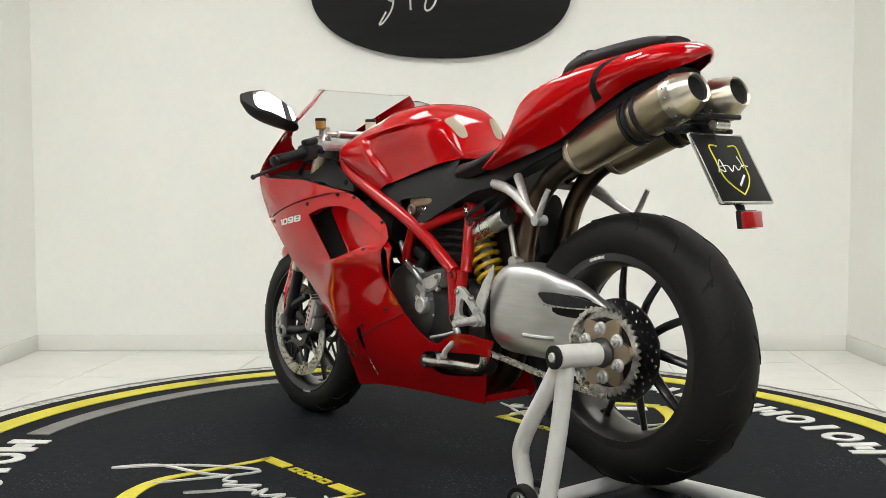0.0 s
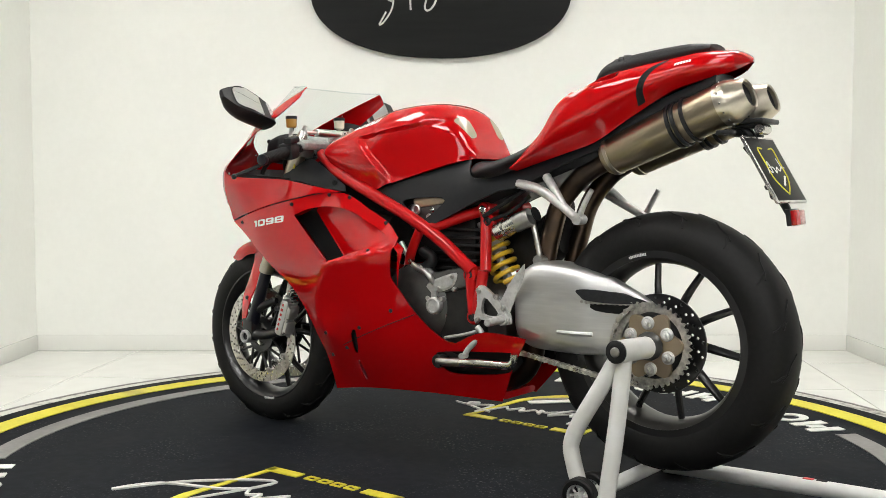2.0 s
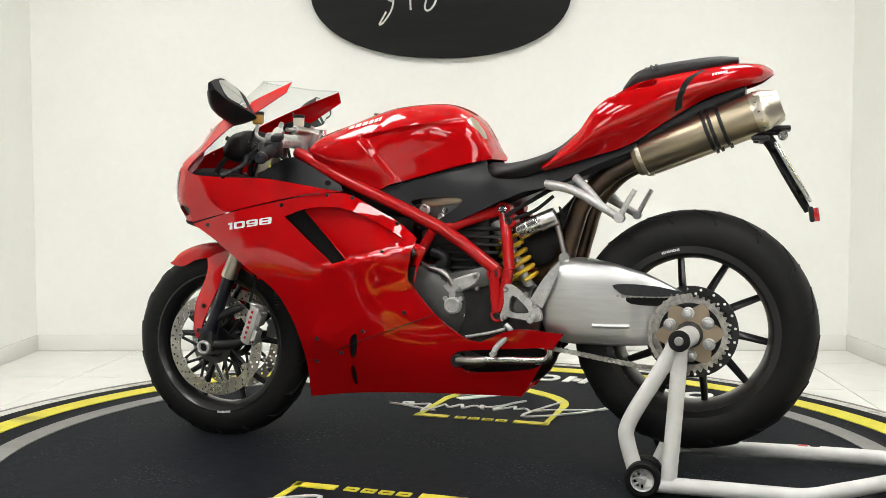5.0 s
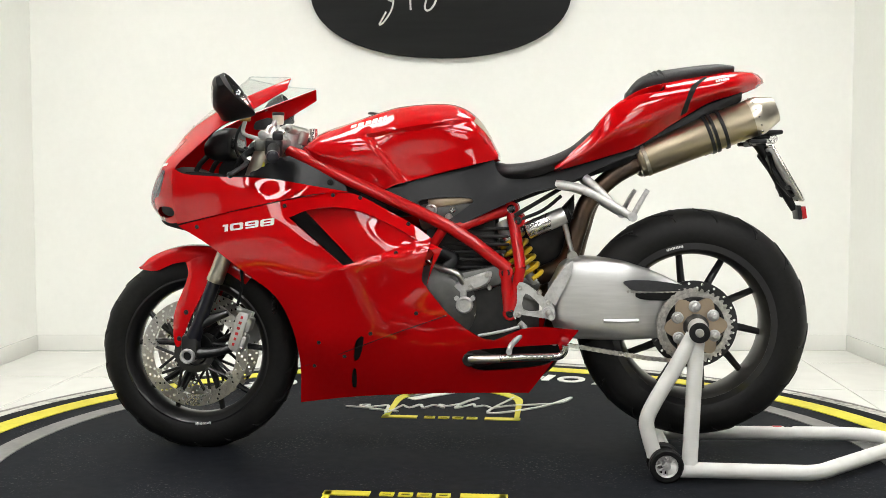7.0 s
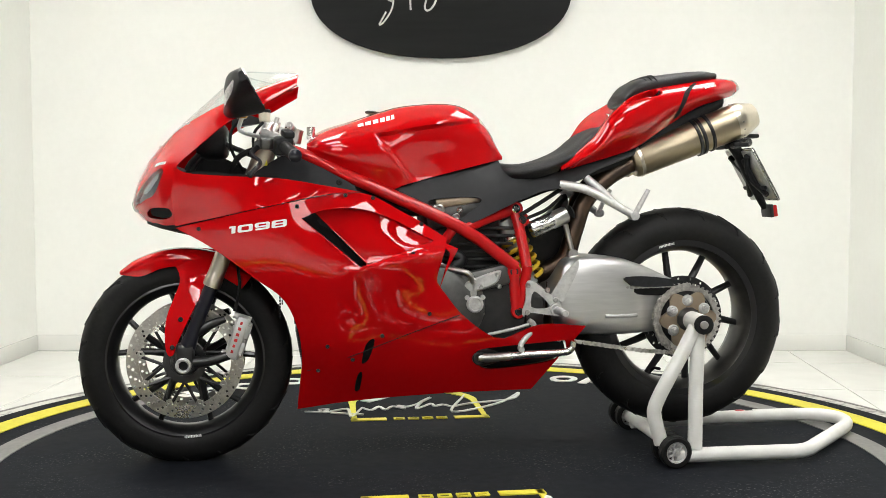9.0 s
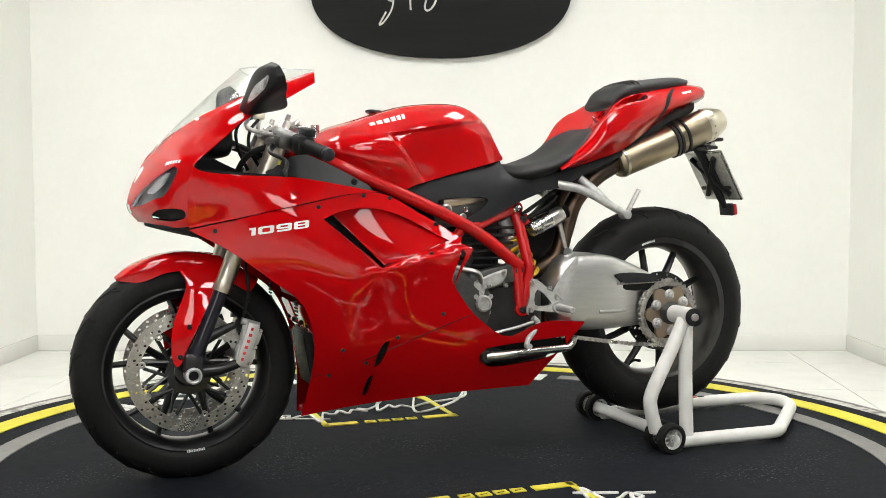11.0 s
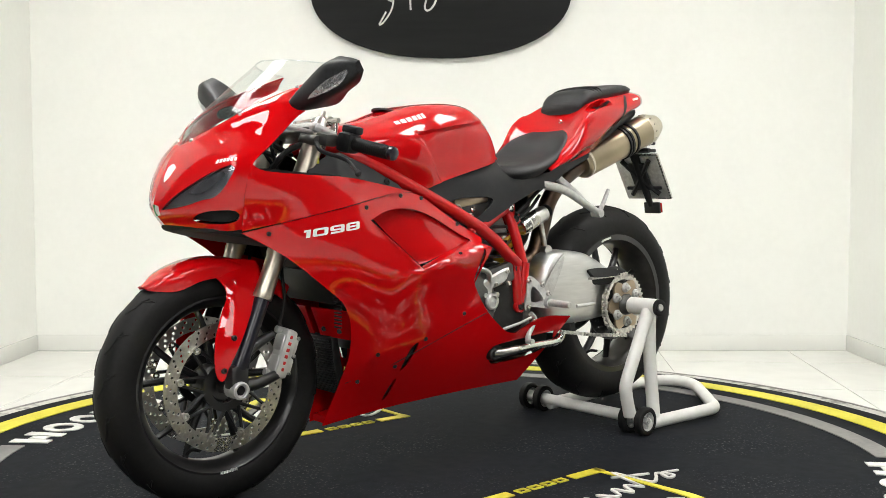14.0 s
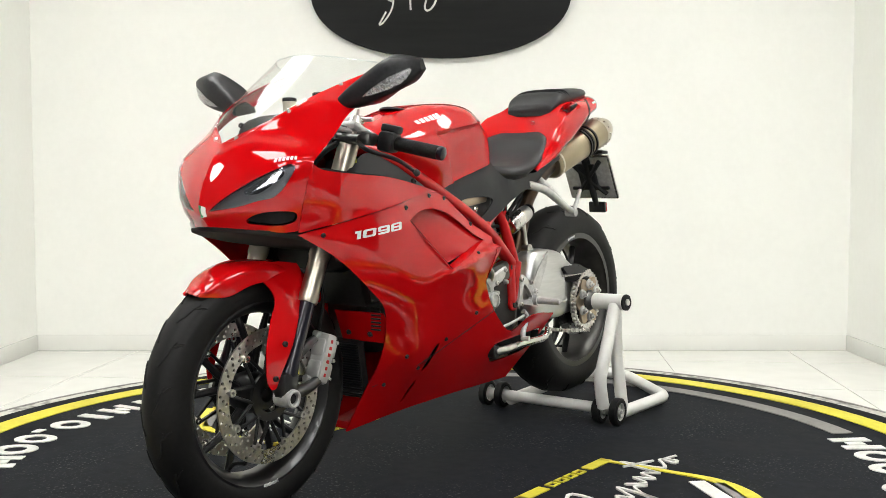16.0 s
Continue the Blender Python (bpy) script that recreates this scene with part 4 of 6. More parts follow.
FAIRING_BASE = bulge([(0.70, 0.68, 0.182), (0.577, 0.659, 0.217), (0.427, 0.695, 0.235), (0.32, 0.336, 0.166), (0.195, 0.752, 0.192), (0.05, 0.675, 0.182), (0.235, 0.563, 0.243), (0.11, 0.590, 0.238), (-0.005, 0.612, 0.226),
                 (0.515, 0.536, 0.205), (0.437, 0.473, 0.192), (0.398, 0.378, 0.155), (0.390, 0.27, 0.095), (0.404, 0.145, 0.034), (0.30, 0.730, 0.208),
                 (0.30, 0.50, 0.222), (0.10, 0.50, 0.214), (0.0, 0.50, 0.203), (-0.05, 0.43, 0.192), (0.15, 0.40, 0.193), (0.25, 0.43, 0.198), (-0.16, 0.36, 0.180),
                 (-0.408, 0.385, 0.178), (-0.30, 0.37, 0.178), (-0.26, 0.205, 0.092), (0.0, 0.30, 0.150), (0.0, 0.20, 0.09), (0.2, 0.17, 0.062), (0.2, 0.28, 0.136)], 1.2e-3)


def FAIRING(x, z):
    """The side fairing: a smooth sheet with a sharp lip under the vent."""
    x, y, z = FAIRING_BASE(x, z)
    d = z - (0.5625 + (0.235 - x) * 0.205)
    along = max(0.0, min(1.0, (0.32 - x) / 0.10))
    along = along * along * (3 - 2 * along)
    k = max(0.0, 1 + d / 0.085) if d < 0 else max(0.0, 1 - d / 0.014)
    return (x, y + 0.012 * along * k * k, z)


def build_body(bike):
    s0 = lofted(sym(TANK))

    def tank_s(u, v):
        """The tank with its knee recess, which has a crisp upper and front edge."""
        p = s0(u, v)
        x, y, z = p
        top = 0.925 + (0.20 - x) * 0.163 - z
        front = min((0.160 + (z - 0.884) * 0.80 - x), (0.245 + (z - 0.884) * 2.3 - x) if z > 0.884 else 9) / 1.3
        d = min(top, front)
        k = max(0.0, min(1.0, d / 0.012))
        fade = max(0.0, min(1.0, (x + 0.16) / 0.16)) * max(0.0, min(1.0, (z - 0.76) / 0.05))
        cut = 0.016 * k * k * (3 - 2 * k) * fade
        return Vector((x, y - math.copysign(min(cut, abs(y)), y), z))
    g = capped(grid(tank_s, 110, 100), 110, 100)
    tank = part("fuel_tank", g, RED, bike, "glossy red fuel tank", 50)
    part("filler_cap", lathe([(0.045, 0), (0.045, 0.004), (0.040, 0.007), (0.0, 0.008)], (0.16, 0, 0.986), (0.152, 0, 1.03), 28, True), SATIN, tank)
    # long decal shapes on the tank flanks, drawn as plain slanted blocks
    for s in (1, -1):
        for i in range(6):
            u0, u1 = 0.275 + i * 0.026, 0.275 + i * 0.026 + 0.019
            v0, v1 = 0.322, 0.346
            if s < 0:
                v0, v1 = 1 - v1, 1 - v0
            part("decal", skin(tank_s, [(u0, v0), (u1, v0), (u1, v1), (u0, v1)], (), 0.02, 0.0006, 0.001), LOGOWHITE, tank, "white decal block")
    for s in (0, 1):
        out = smooth2([(0.845, 0.315), (0.93, 0.325), (0.945, 0.365), (0.935, 0.405), (0.86, 0.405), (0.845, 0.36)], 3) if not s else smooth2([(0.845, 0.685), (0.93, 0.675), (0.945, 0.635), (0.935, 0.595), (0.86, 0.595), (0.845, 0.64)], 3)
        part("film", skin(tank_s, out, (), 0.03, 0.0005, 0.0012), FOIL, tank, "pale protective film")
    t0 = lofted(sym(TAIL))

    def tail_s(u, v):
        """The tail with a pocket on each side of the pillion pad and a sharp flank crease."""
        p = t0(u, v)
        a = v if v < 0.5 else 1 - v
        x, y, z = p
        mid = 0.318 - (u - 0.36) * 0.15
        k = max(0.0, 1 - abs(a - mid) / 0.055) * max(0.0, min(1.0, (u - 0.300) / 0.03)) * max(0.0, min(1.0, (0.470 - u) / 0.012))
        k = min(1.0, k * 2.2)
        k = k * k * (3 - 2 * k) * (0.35 + 0.65 * max(0.0, min(1.0, (u - 0.300) / 0.15)))
        flank = max(0.0, 1 - abs(a - 0.15) / 0.10) * max(0.0, min(1.0, (0.52 - u) / 0.2)) * 0.006
        s = math.copysign(1.0, y)
        return Vector((x, y - s * (0.030 * k - flank), z - 0.022 * k))
    g = capped(grid(tail_s, 120, 128), 120, 128)
    tail = part("tail_fairing", g, RED, bike, "glossy red tail unit", 50)
    part("tail_light", skin(tail_s, [(0.890, 0.03), (0.998, 0.03), (0.998, 0.97), (0.890, 0.97), (0.862, 0.70), (0.845, 0.5), (0.862, 0.30)], (), 0.06, 0.001, 0.002), REDLENS, tail, "red tail light lens")
    for s in (0, 1):
        f = (lambda v: v) if not s else (lambda v: 1 - v)
        # slot and vent are flat black patches painting the shade of the openings
        slot = smooth2([(0.612, f(0.335), 1), (0.626, f(0.325), 1), (0.588, f(0.24)), (0.560, f(0.12)), (0.551, f(0.03), 1), (0.530, f(0.03), 1), (0.541, f(0.12)), (0.564, f(0.24))], 4)
        part("slot_patch", skin(tail_s, slot, (), 0.03, 0.0006, 0.0012), GROOVE, tail, "black patch for the shade in the tail slot")
        part("vent_patch", skin(tail_s, smooth2([(0.405, f(0.290)), (0.464, f(0.280)), (0.466, f(0.325)), (0.410, f(0.335))], 3), (), 0.01, 0.0006, 0.0016), GROOVE, tail, "black patch for the shaded vent beside the pillion pad")
        for i in range(6):
            u0 = 0.655 + i * 0.012
            part("decal", skin(tail_s, [(u0, f(0.225)), (u0 + 0.009, f(0.225)), (u0 + 0.009, f(0.255)), (u0, f(0.255))], (), 0.02, 0.0005, 0.001), LOGOWHITE, tail, "small white decal block")
    part("seat_lock", lathe([(0.0, 0.004), (0.006, 0.004), (0.009, 0.003), (0.010, 0.0)], (-0.512, 0.035, 0.988), (-0.540, 0.035, 1.02), 16), CHROME, tail, "small round seat lock")
    seat = part("rider_seat", hull(SEAT, 30, 26)[0], LEATHER, bike, "black vinyl rider seat", 60)
    pad = part("pillion_seat", hull(PILLION, 30, 24)[0], LEATHER, bike, "black vinyl pillion pad", 60)
    for x, z in ((-0.605, 1.109), (-0.618, 1.114), (-0.631, 1.117)):
        part("seam", tube([(x - 0.012, 0.098, z - 0.036), (x, 0.080, z - 0.014), (x, 0.0, z - 0.0085), (x, -0.080, z - 0.014), (x - 0.012, -0.098, z - 0.036)], 0.0022, 6, 4), PLASTIC, pad)
    # under-tail and side panels in satin black
    panel = bulge([(0.154, 0.768, 0.135), (-0.177, 0.855, 0.095), (-0.03, 0.67, 0.150), (-0.1, 0.80, 0.130), (-0.21, 0.75, 0.140), (-0.21, 0.80, 0.135), (-0.34, 0.80, 0.125), (-0.57, 0.88, 0.10)])
    out = smooth2([(0.158, 0.770, 1), (0.0, 0.812), (-0.170, 0.857, 1), (-0.185, 0.82), (-0.225, 0.803), (-0.34, 0.830), (-0.46, 0.866), (-0.573, 0.900, 1), (-0.62, 0.915, 1), (-0.58, 0.878), (-0.47, 0.835), (-0.40, 0.800), (-0.344, 0.778), (-0.29, 0.768), (-0.25, 0.752), (-0.21, 0.736), (-0.13, 0.698), (-0.05, 0.662, 1), (-0.02, 0.666, 1), (0.07, 0.722)], 4)
    hole = smooth2([(0.035, 0.742), (0.015, 0.715), (-0.03, 0.688), (-0.06, 0.697), (-0.115, 0.742), (-0.06, 0.752)], 4)
    g = skin(panel, out, [hole], 0.025, 0.006)
    for q in (g, flip(g)):
        part("side_panel", q, SATIN, bike, "satin dark grey side panel")
    part("subframe_tray", join(hullbox([(-0.15, 0.70, 0.80, 0.10), (-0.30, 0.76, 0.83, 0.10), (-0.50, 0.83, 0.90, 0.095), (-0.66, 0.90, 0.97, 0.085), (-0.86, 1.02, 1.05, 0.055)])), PLASTIC, bike, "black under-seat tray")
    # nose
    nose_s = lofted(NOSE)
    mouth = smooth2([(0.035, 0.42), (0.075, 0.45), (0.098, 0.60), (0.090, 0.84), (0.045, 0.86), (0.030, 0.65)], 4)
    lamp = smooth2([(0.118, 0.10, 1), (0.19, 0.26), (0.275, 0.50), (0.335, 0.76, 1), (0.315, 0.82), (0.262, 0.80), (0.205, 0.74), (0.165, 0.64), (0.158, 0.52), (0.132, 0.34)], 4)
    edge = [(0, i / 12) for i in range(13)] + [(i / 24, 1) for i in range(1, 25)] + [(1, 1 - i / 8) for i in range(1, 9)] + [(1 - i / 24, 0) for i in range(1, 24)]
    g = skin(nose_s, edge, [mouth, lamp], 0.028, 0.004, exact=True)
    nose = part("nose_fairing", join(g, flip(g)), RED, bike, "glossy red nose fairing with twin headlamps", 50)
    for s in (1, -1):
        h = part("headlight", fl(skin(nose_s, lamp, (), 0.03, 0.002, 0.0015), s), SMOKE, nose, "smoked slanted headlight lens")
        part("bowl", fl(skin(nose_s, wider(lamp, 1.10), (), 0.03, 0.003, -0.016), s), BOWL, h, "grey lamp bowl")
        part("reflector", fl(skin(nose_s, smooth2([(0.215, 0.40), (0.300, 0.66), (0.268, 0.72), (0.195, 0.52)], 3), (), 0.02, 0.002, -0.006), s), CHROME, h, "bright reflector")
        part("intake", fl(skin(nose_s, mouth, (), 0.03, 0.003, -0.012), s), GROOVE, nose, "black air intake")
    part("front_emblem", skin(nose_s, smooth2([(0.345, 0.04, 1), (0.36, 0.09), (0.34, 0.15, 1), (0.30, 0.13), (0.275, 0.085, 1), (0.30, 0.05)], 3), (), 0.02, 0.0006, 0.001), LOGOWHITE, nose, "small white crest shape")
    part("tricolour", skin(nose_s, [(0.075, 0.005), (0.16, 0.005), (0.145, 0.07), (0.085, 0.06)], (), 0.02, 0.0006, 0.001), LOGOWHITE, nose, "white stripe decal")
    part("tricolour", skin(nose_s, [(0.075, 0.0), (0.16, 0.0), (0.157, 0.022), (0.08, 0.02)], (), 0.02, 0.0006, 0.002), GREENPRINT, nose, "green stripe decal")
    for s in (1, -1):
        for i in range(6):
            u0, v0 = 0.340 + 0.004 * i, 0.58 + 0.040 * i
            part("decal", fl(skin(nose_s, [(u0, v0), (u0, v0 + 0.028), (u0 + 0.020, v0 + 0.028), (u0 + 0.020, v0)], (), 0.02, 0.0006, 0.001), s), LOGOWHITE, nose, "small white decal block")
    scr = lofted(SCREENRIBS)
    g = grid(scr, 20, 14)
    screen = part("windscreen", join(g, flip(g)), SCREEN, bike, "clear curved windscreen", 60)
    screen.visible_shadow = False
    part("screen_edge", join(tube([scr(1, j / 10) for j in range(11)], 0.0018, 6, 2), flip(tube([scr(1, j / 10) for j in range(11)], 0.0018, 6, 2))), LENS, screen)
    bl = []
    for u in (0.05, 0.35, 0.7):
        p = nose_s(0.5 + 0.5 * u, 0.12)
        bl += [bolt(p, (0.3, 0.5, 0.8), 0.005, 0.004), bolt((p[0], -p[1], p[2]), (0.3, -0.5, 0.8), 0.005, 0.004)]
    for b in bl:
        part("screw", b, STEEL, screen)
    # cowl sides
    out = smooth2([(0.722, 0.675, 1), (0.60, 0.7015), (0.497, 0.7245), (0.324, 0.7595), (0.225, 0.766, 1), (0.324, 0.783), (0.449, 0.803), (0.574, 0.808), (0.684, 0.816), (0.72, 0.834, 1), (0.728, 0.76)], 5)
    g = skin(SIDE_COWL, out, (), 0.025, 0.004, exact=True)
    for s in (1, -1):
        part("cowl_side", fl(g, s), RED, bike, "glossy red upper side fairing", 50)
    trim = smooth2([(0.715, 0.80, 1), (0.712, 0.842), (0.68, 0.872), (0.63, 0.872), (0.55, 0.835), (0.47, 0.812), (0.44, 0.80, 1)], 3)
    for s in (1, -1):
        part("inner_trim", fl(skin(lambda x, z: (x, 0.196 - (z - 0.80) * 0.25, z), trim, (), 0.03, 0.003), -1) if s < 0 else skin(lambda x, z: (x, 0.190, z), smooth2([(0.70, 0.79, 1), (0.69, 0.822), (0.57, 0.815), (0.45, 0.808, 1), (0.45, 0.79, 1)], 3), (), 0.03, 0.003), GROOVE, bike, "black inner cowl trim")
    # main side fairings with the scooped vent
    out = smooth2([(0.722, 0.670, 1), (0.60, 0.699), (0.497, 0.722), (0.324, 0.757), (0.26, 0.764), (0.199, 0.757), (0.12, 0.715), (0.059, 0.682), (-0.004, 0.640, 1), (0.005, 0.60), (0.022, 0.53), (0.008, 0.500, 1),
                   (-0.05, 0.427), (-0.13, 0.365), (-0.175, 0.353, 1), (-0.278, 0.393), (-0.408, 0.385, 1), (-0.345, 0.300, 1), (-0.272, 0.192, 1), (-0.02, 0.186), (0.234, 0.167), (0.404, 0.141, 1), (0.390, 0.270), (0.398, 0.378), (0.437, 0.473), (0.515, 0.536), (0.624, 0.616)], 4)
    vent = smooth2([(0.390, 0.695, 1), (0.33, 0.718), (0.243, 0.723), (0.155, 0.698), (0.030, 0.634, 1), (0.16, 0.588), (0.235, 0.564, 1)], 4)
    slot = smooth2([(-0.095, 0.312), (-0.14, 0.328), (-0.352, 0.345, 1), (-0.362, 0.315, 1), (-0.31, 0.278), (-0.15, 0.260), (-0.105, 0.275)], 4)
    lips = [smooth2([(0.215, 0.345), (0.19, 0.36), (0.205, 0.30), (0.225, 0.285)], 3), smooth2([(0.235, 0.25), (0.222, 0.258), (0.228, 0.20), (0.242, 0.20)], 3)]
    g = skin(FAIRING, out, [vent, slot, *lips], 0.012, 0.005, exact=True)

    def scoop(x, z):
        # sinks from the rear edge of the vent towards its front edge
        d = max(0.0, ((x - 0.033) * 0.55 - (z - 0.70) * 0.60) / 0.30)
        q = FAIRING(x, z)
        return (q[0], q[1] - 0.002 - 0.105 * d ** 1.35, q[2])

    def ledge(x, z):
        q = FAIRING(x, z)
        return (q[0], q[1] - 0.030, q[2])
    floor_out = smooth2([(0.352, 0.711, 1), (0.33, 0.720), (0.243, 0.725), (0.155, 0.700), (0.030, 0.635, 1), (0.16, 0.587), (0.212, 0.571, 1)], 4)
    fairing_line = [(0.376, 0.262), (0.25, 0.312), (0.10, 0.372), (-0.045, 0.425)]
    for s in (1, -1):
        f = part("side_fairing", fl(g, s), RED, bike, "glossy red side fairing", 50)
        part("scoop", fl(skin(scoop, floor_out, (), 0.02, 0.003, exact=True), s), RED, f, "recessed red vent floor", 50)
        # black sheets close the openings and stand in for the shade within
        part("scoop_backing", fl(skin(lambda x, z: (x, FAIRING(x, z)[1] - 0.085, z), [(0.60, 0.715), (0.22, 0.74), (0.16, 0.55), (0.28, 0.53), (0.55, 0.60)], (), 0.04, 0.003), s), GROOVE, f, "black sheet for the shade behind the vent")
        part("scoop_wall", fl(join(*wallstrip(FAIRING, vent, 0.030)), s), RED, f, "vent edge wall", 50)
        part("slot_backing", fl(skin(ledge, [(x * 1.0, z) for x, z in slot], (), 0.03, 0.003), s), GROOVE, f, "black sheet backing the belly slot")
        for k in lips:
            part("lip_backing", fl(skin(lambda x, z: (x, FAIRING(x, z)[1] - 0.012, z), k, (), 0.03, 0.002), s), GROOVE, f, "black sheet backing the louvre gap")
        P = catmull([FAIRING(x, z) for x, z in fairing_line], 8)
        part("seam", fl(tube([p + Vector((0, 0.0003, 0)) for p in P], 0.0012, 5, 1), s), GROOVE, f, "dark joint line")
        for x, z in ((0.32, 0.341), (0.17, 0.37), (0.04, 0.43), (0.195, 0.750), (0.062, 0.678), (0.27, 0.757), (0.25, 0.30), (0.345, 0.265), (0.66, 0.668), (0.40, 0.728), (0.09, 0.60)):
            q = FAIRING(x, z)
            part("screw", fl(bolt((q[0], q[1] + 0.001, q[2]), (0, 1, 0), 0.0058, 0.003), s), DARK, f)
        fin = smooth2([(0.03, 0.640, 1), (-0.035, 0.612, 1), (-0.03, 0.60), (-0.005, 0.55), (0.012, 0.50, 1), (0.0, 0.55), (-0.012, 0.596), (0.0, 0.612)], 3)
        part("fin", fl(skin(lambda x, z: (x, FAIRING(x, z)[1] - 0.008, z), fin, (), 0.02, 0.004), s), RED, f, "red vent fin")
    # the model figure in wide, square-cut characters
    def rect(x0, x1, z0, z1):
        return [(x0, z0), (x1, z0), (x1, z1), (x0, z1)]

    def soft(x0, x1, z0, z1, r=0.12):
        return [(x0 + r, z0), (x1 - r, z0), (x1, z0 + r), (x1, z1 - r), (x1 - r, z1), (x0 + r, z1), (x0, z1 - r), (x0, z0 + r)]
    figures = [(0.0, 0.11, [(0.0, 0.74), (0.0, 1.0), (1.0, 1.0), (1.0, 0.0), (0.38, 0.0), (0.38, 0.74)], []),
               (0.15, 0.41, soft(0, 1, 0, 1), [soft(0.25, 0.75, 0.24, 0.76, 0.06)]),
               (0.445, 0.705, [(0.0, 0.48), (0.0, 0.88), (0.12, 1.0), (0.88, 1.0), (1.0, 0.88), (1.0, 0.12), (0.88, 0.0), (0.06, 0.0), (0.06, 0.24), (0.75, 0.24), (0.75, 0.36), (0.12, 0.36)], [rect(0.25, 0.75, 0.56, 0.78)]),
               (0.74, 1.0, soft(0, 1, 0, 1), [rect(0.25, 0.75, 0.20, 0.40), rect(0.25, 0.75, 0.60, 0.80)])]
    for s in (1, -1):
        a0, a1 = Vector((0.579, 0.655)), Vector((0.428, 0.6755))
        if s < 0:
            a0, a1 = a1, a0
        for c0, c1, shape, gaps in figures:
            def on(u, v, c0=c0, c1=c1, a0=a0, a1=a1, s=s):
                q = a0.lerp(a1, c0 + (c1 - c0) * u) + Vector((-0.0015 * s * v, 0.0195 * v))
                x, y, z = FAIRING(q.x, q.y)
                return (x, s * y, z)
            part("number_decal", skin(on, shape, gaps, 0.6, 0.0006, 0.0012), LOGOWHITE, bike, "white number decal")
    part("nose_lining", oval([(0.812, 0.676, 0.688, -0.06, 0.06), (0.76, 0.662, 0.688, -0.145, 0.145), (0.66, 0.640, 0.690, -0.175, 0.175), (0.52, 0.620, 0.70, -0.16, 0.16)]), GROOVE, bike, "black underside of the nose")
    # added dark body fills the fairing so no wall shows through the vents
    part("fairing_filler", oval([(0.49, 0.57, 0.72, -0.14, 0.14), (0.40, 0.55, 0.73, -0.145, 0.145), (0.25, 0.56, 0.74, -0.14, 0.14), (0.12, 0.60, 0.70, -0.11, 0.11)]), DARK, bike, "black filler body that darkens the fairing's inside")
    # floor of the belly
    part("belly_pan", join(hullbox([(0.396, 0.146, 0.165, 0.028), (0.2, 0.173, 0.19, 0.056), (0.0, 0.189, 0.208, 0.076), (-0.27, 0.195, 0.215, 0.080)])), RED, bike, "red belly pan")


def wider(loop, k):
    cx, cy = sum(p[0] for p in loop) / len(loop), sum(p[1] for p in loop) / len(loop)
    return [(cx + (x - cx) * k, cy + (y - cy) * k) for x, y in loop]


def wallstrip(surface, loop, depth):
    out = []
    n = len(loop)
    v = [surface(*q) for q in loop] + [(surface(*q)[0], surface(*q)[1] - depth, surface(*q)[2]) for q in loop]
    return [(v, [[i, (i + 1) % n, n + (i + 1) % n, n + i] for i in range(n - 1)])]


def fl(g, s):
    return g if s > 0 else flip(g)


def hullbox(rows):
    """A boxy hull through rows of (x, low, high, half width)."""
    ribs = []
    for x, lo, hi, w in rows:
        ribs.append([(x, w * 0.85, lo), (x, w, lo + (hi - lo) * 0.3), (x, w, lo + (hi - lo) * 0.75), (x, w * 0.8, hi), (x, 0, hi)])
    nu, nv = 4 * (len(rows) - 1), 16
    g = capped(grid(lofted(sym(ribs)), nu, nv), nu, nv)
    v, f = g
    f = list(f) + [[i * (nv + 1), (i + 1) * (nv + 1), (i + 1) * (nv + 1) + nv, i * (nv + 1) + nv] for i in range(nu)]
    return v, f


def oval(rows, n=20, power=0.6):
    """A rounded-box hull through rows of (x, low, high, right, left)."""
    verts, faces = [], []
    ribs = []
    for x, lo, hi, y0, y1 in rows:
        r = []
        for i in range(n + 1):
            t = 2 * math.pi * i / n
            cy, cz = math.cos(t), math.sin(t)
            r.append((x, (y0 + y1) / 2 + (y1 - y0) / 2 * math.copysign(abs(cy) ** power, cy), (lo + hi) / 2 + (hi - lo) / 2 * math.copysign(abs(cz) ** power, cz)))
        ribs.append(r)
    nu = 5 * (len(rows) - 1)
    return capped(grid(lofted(ribs), nu, n), nu, n)


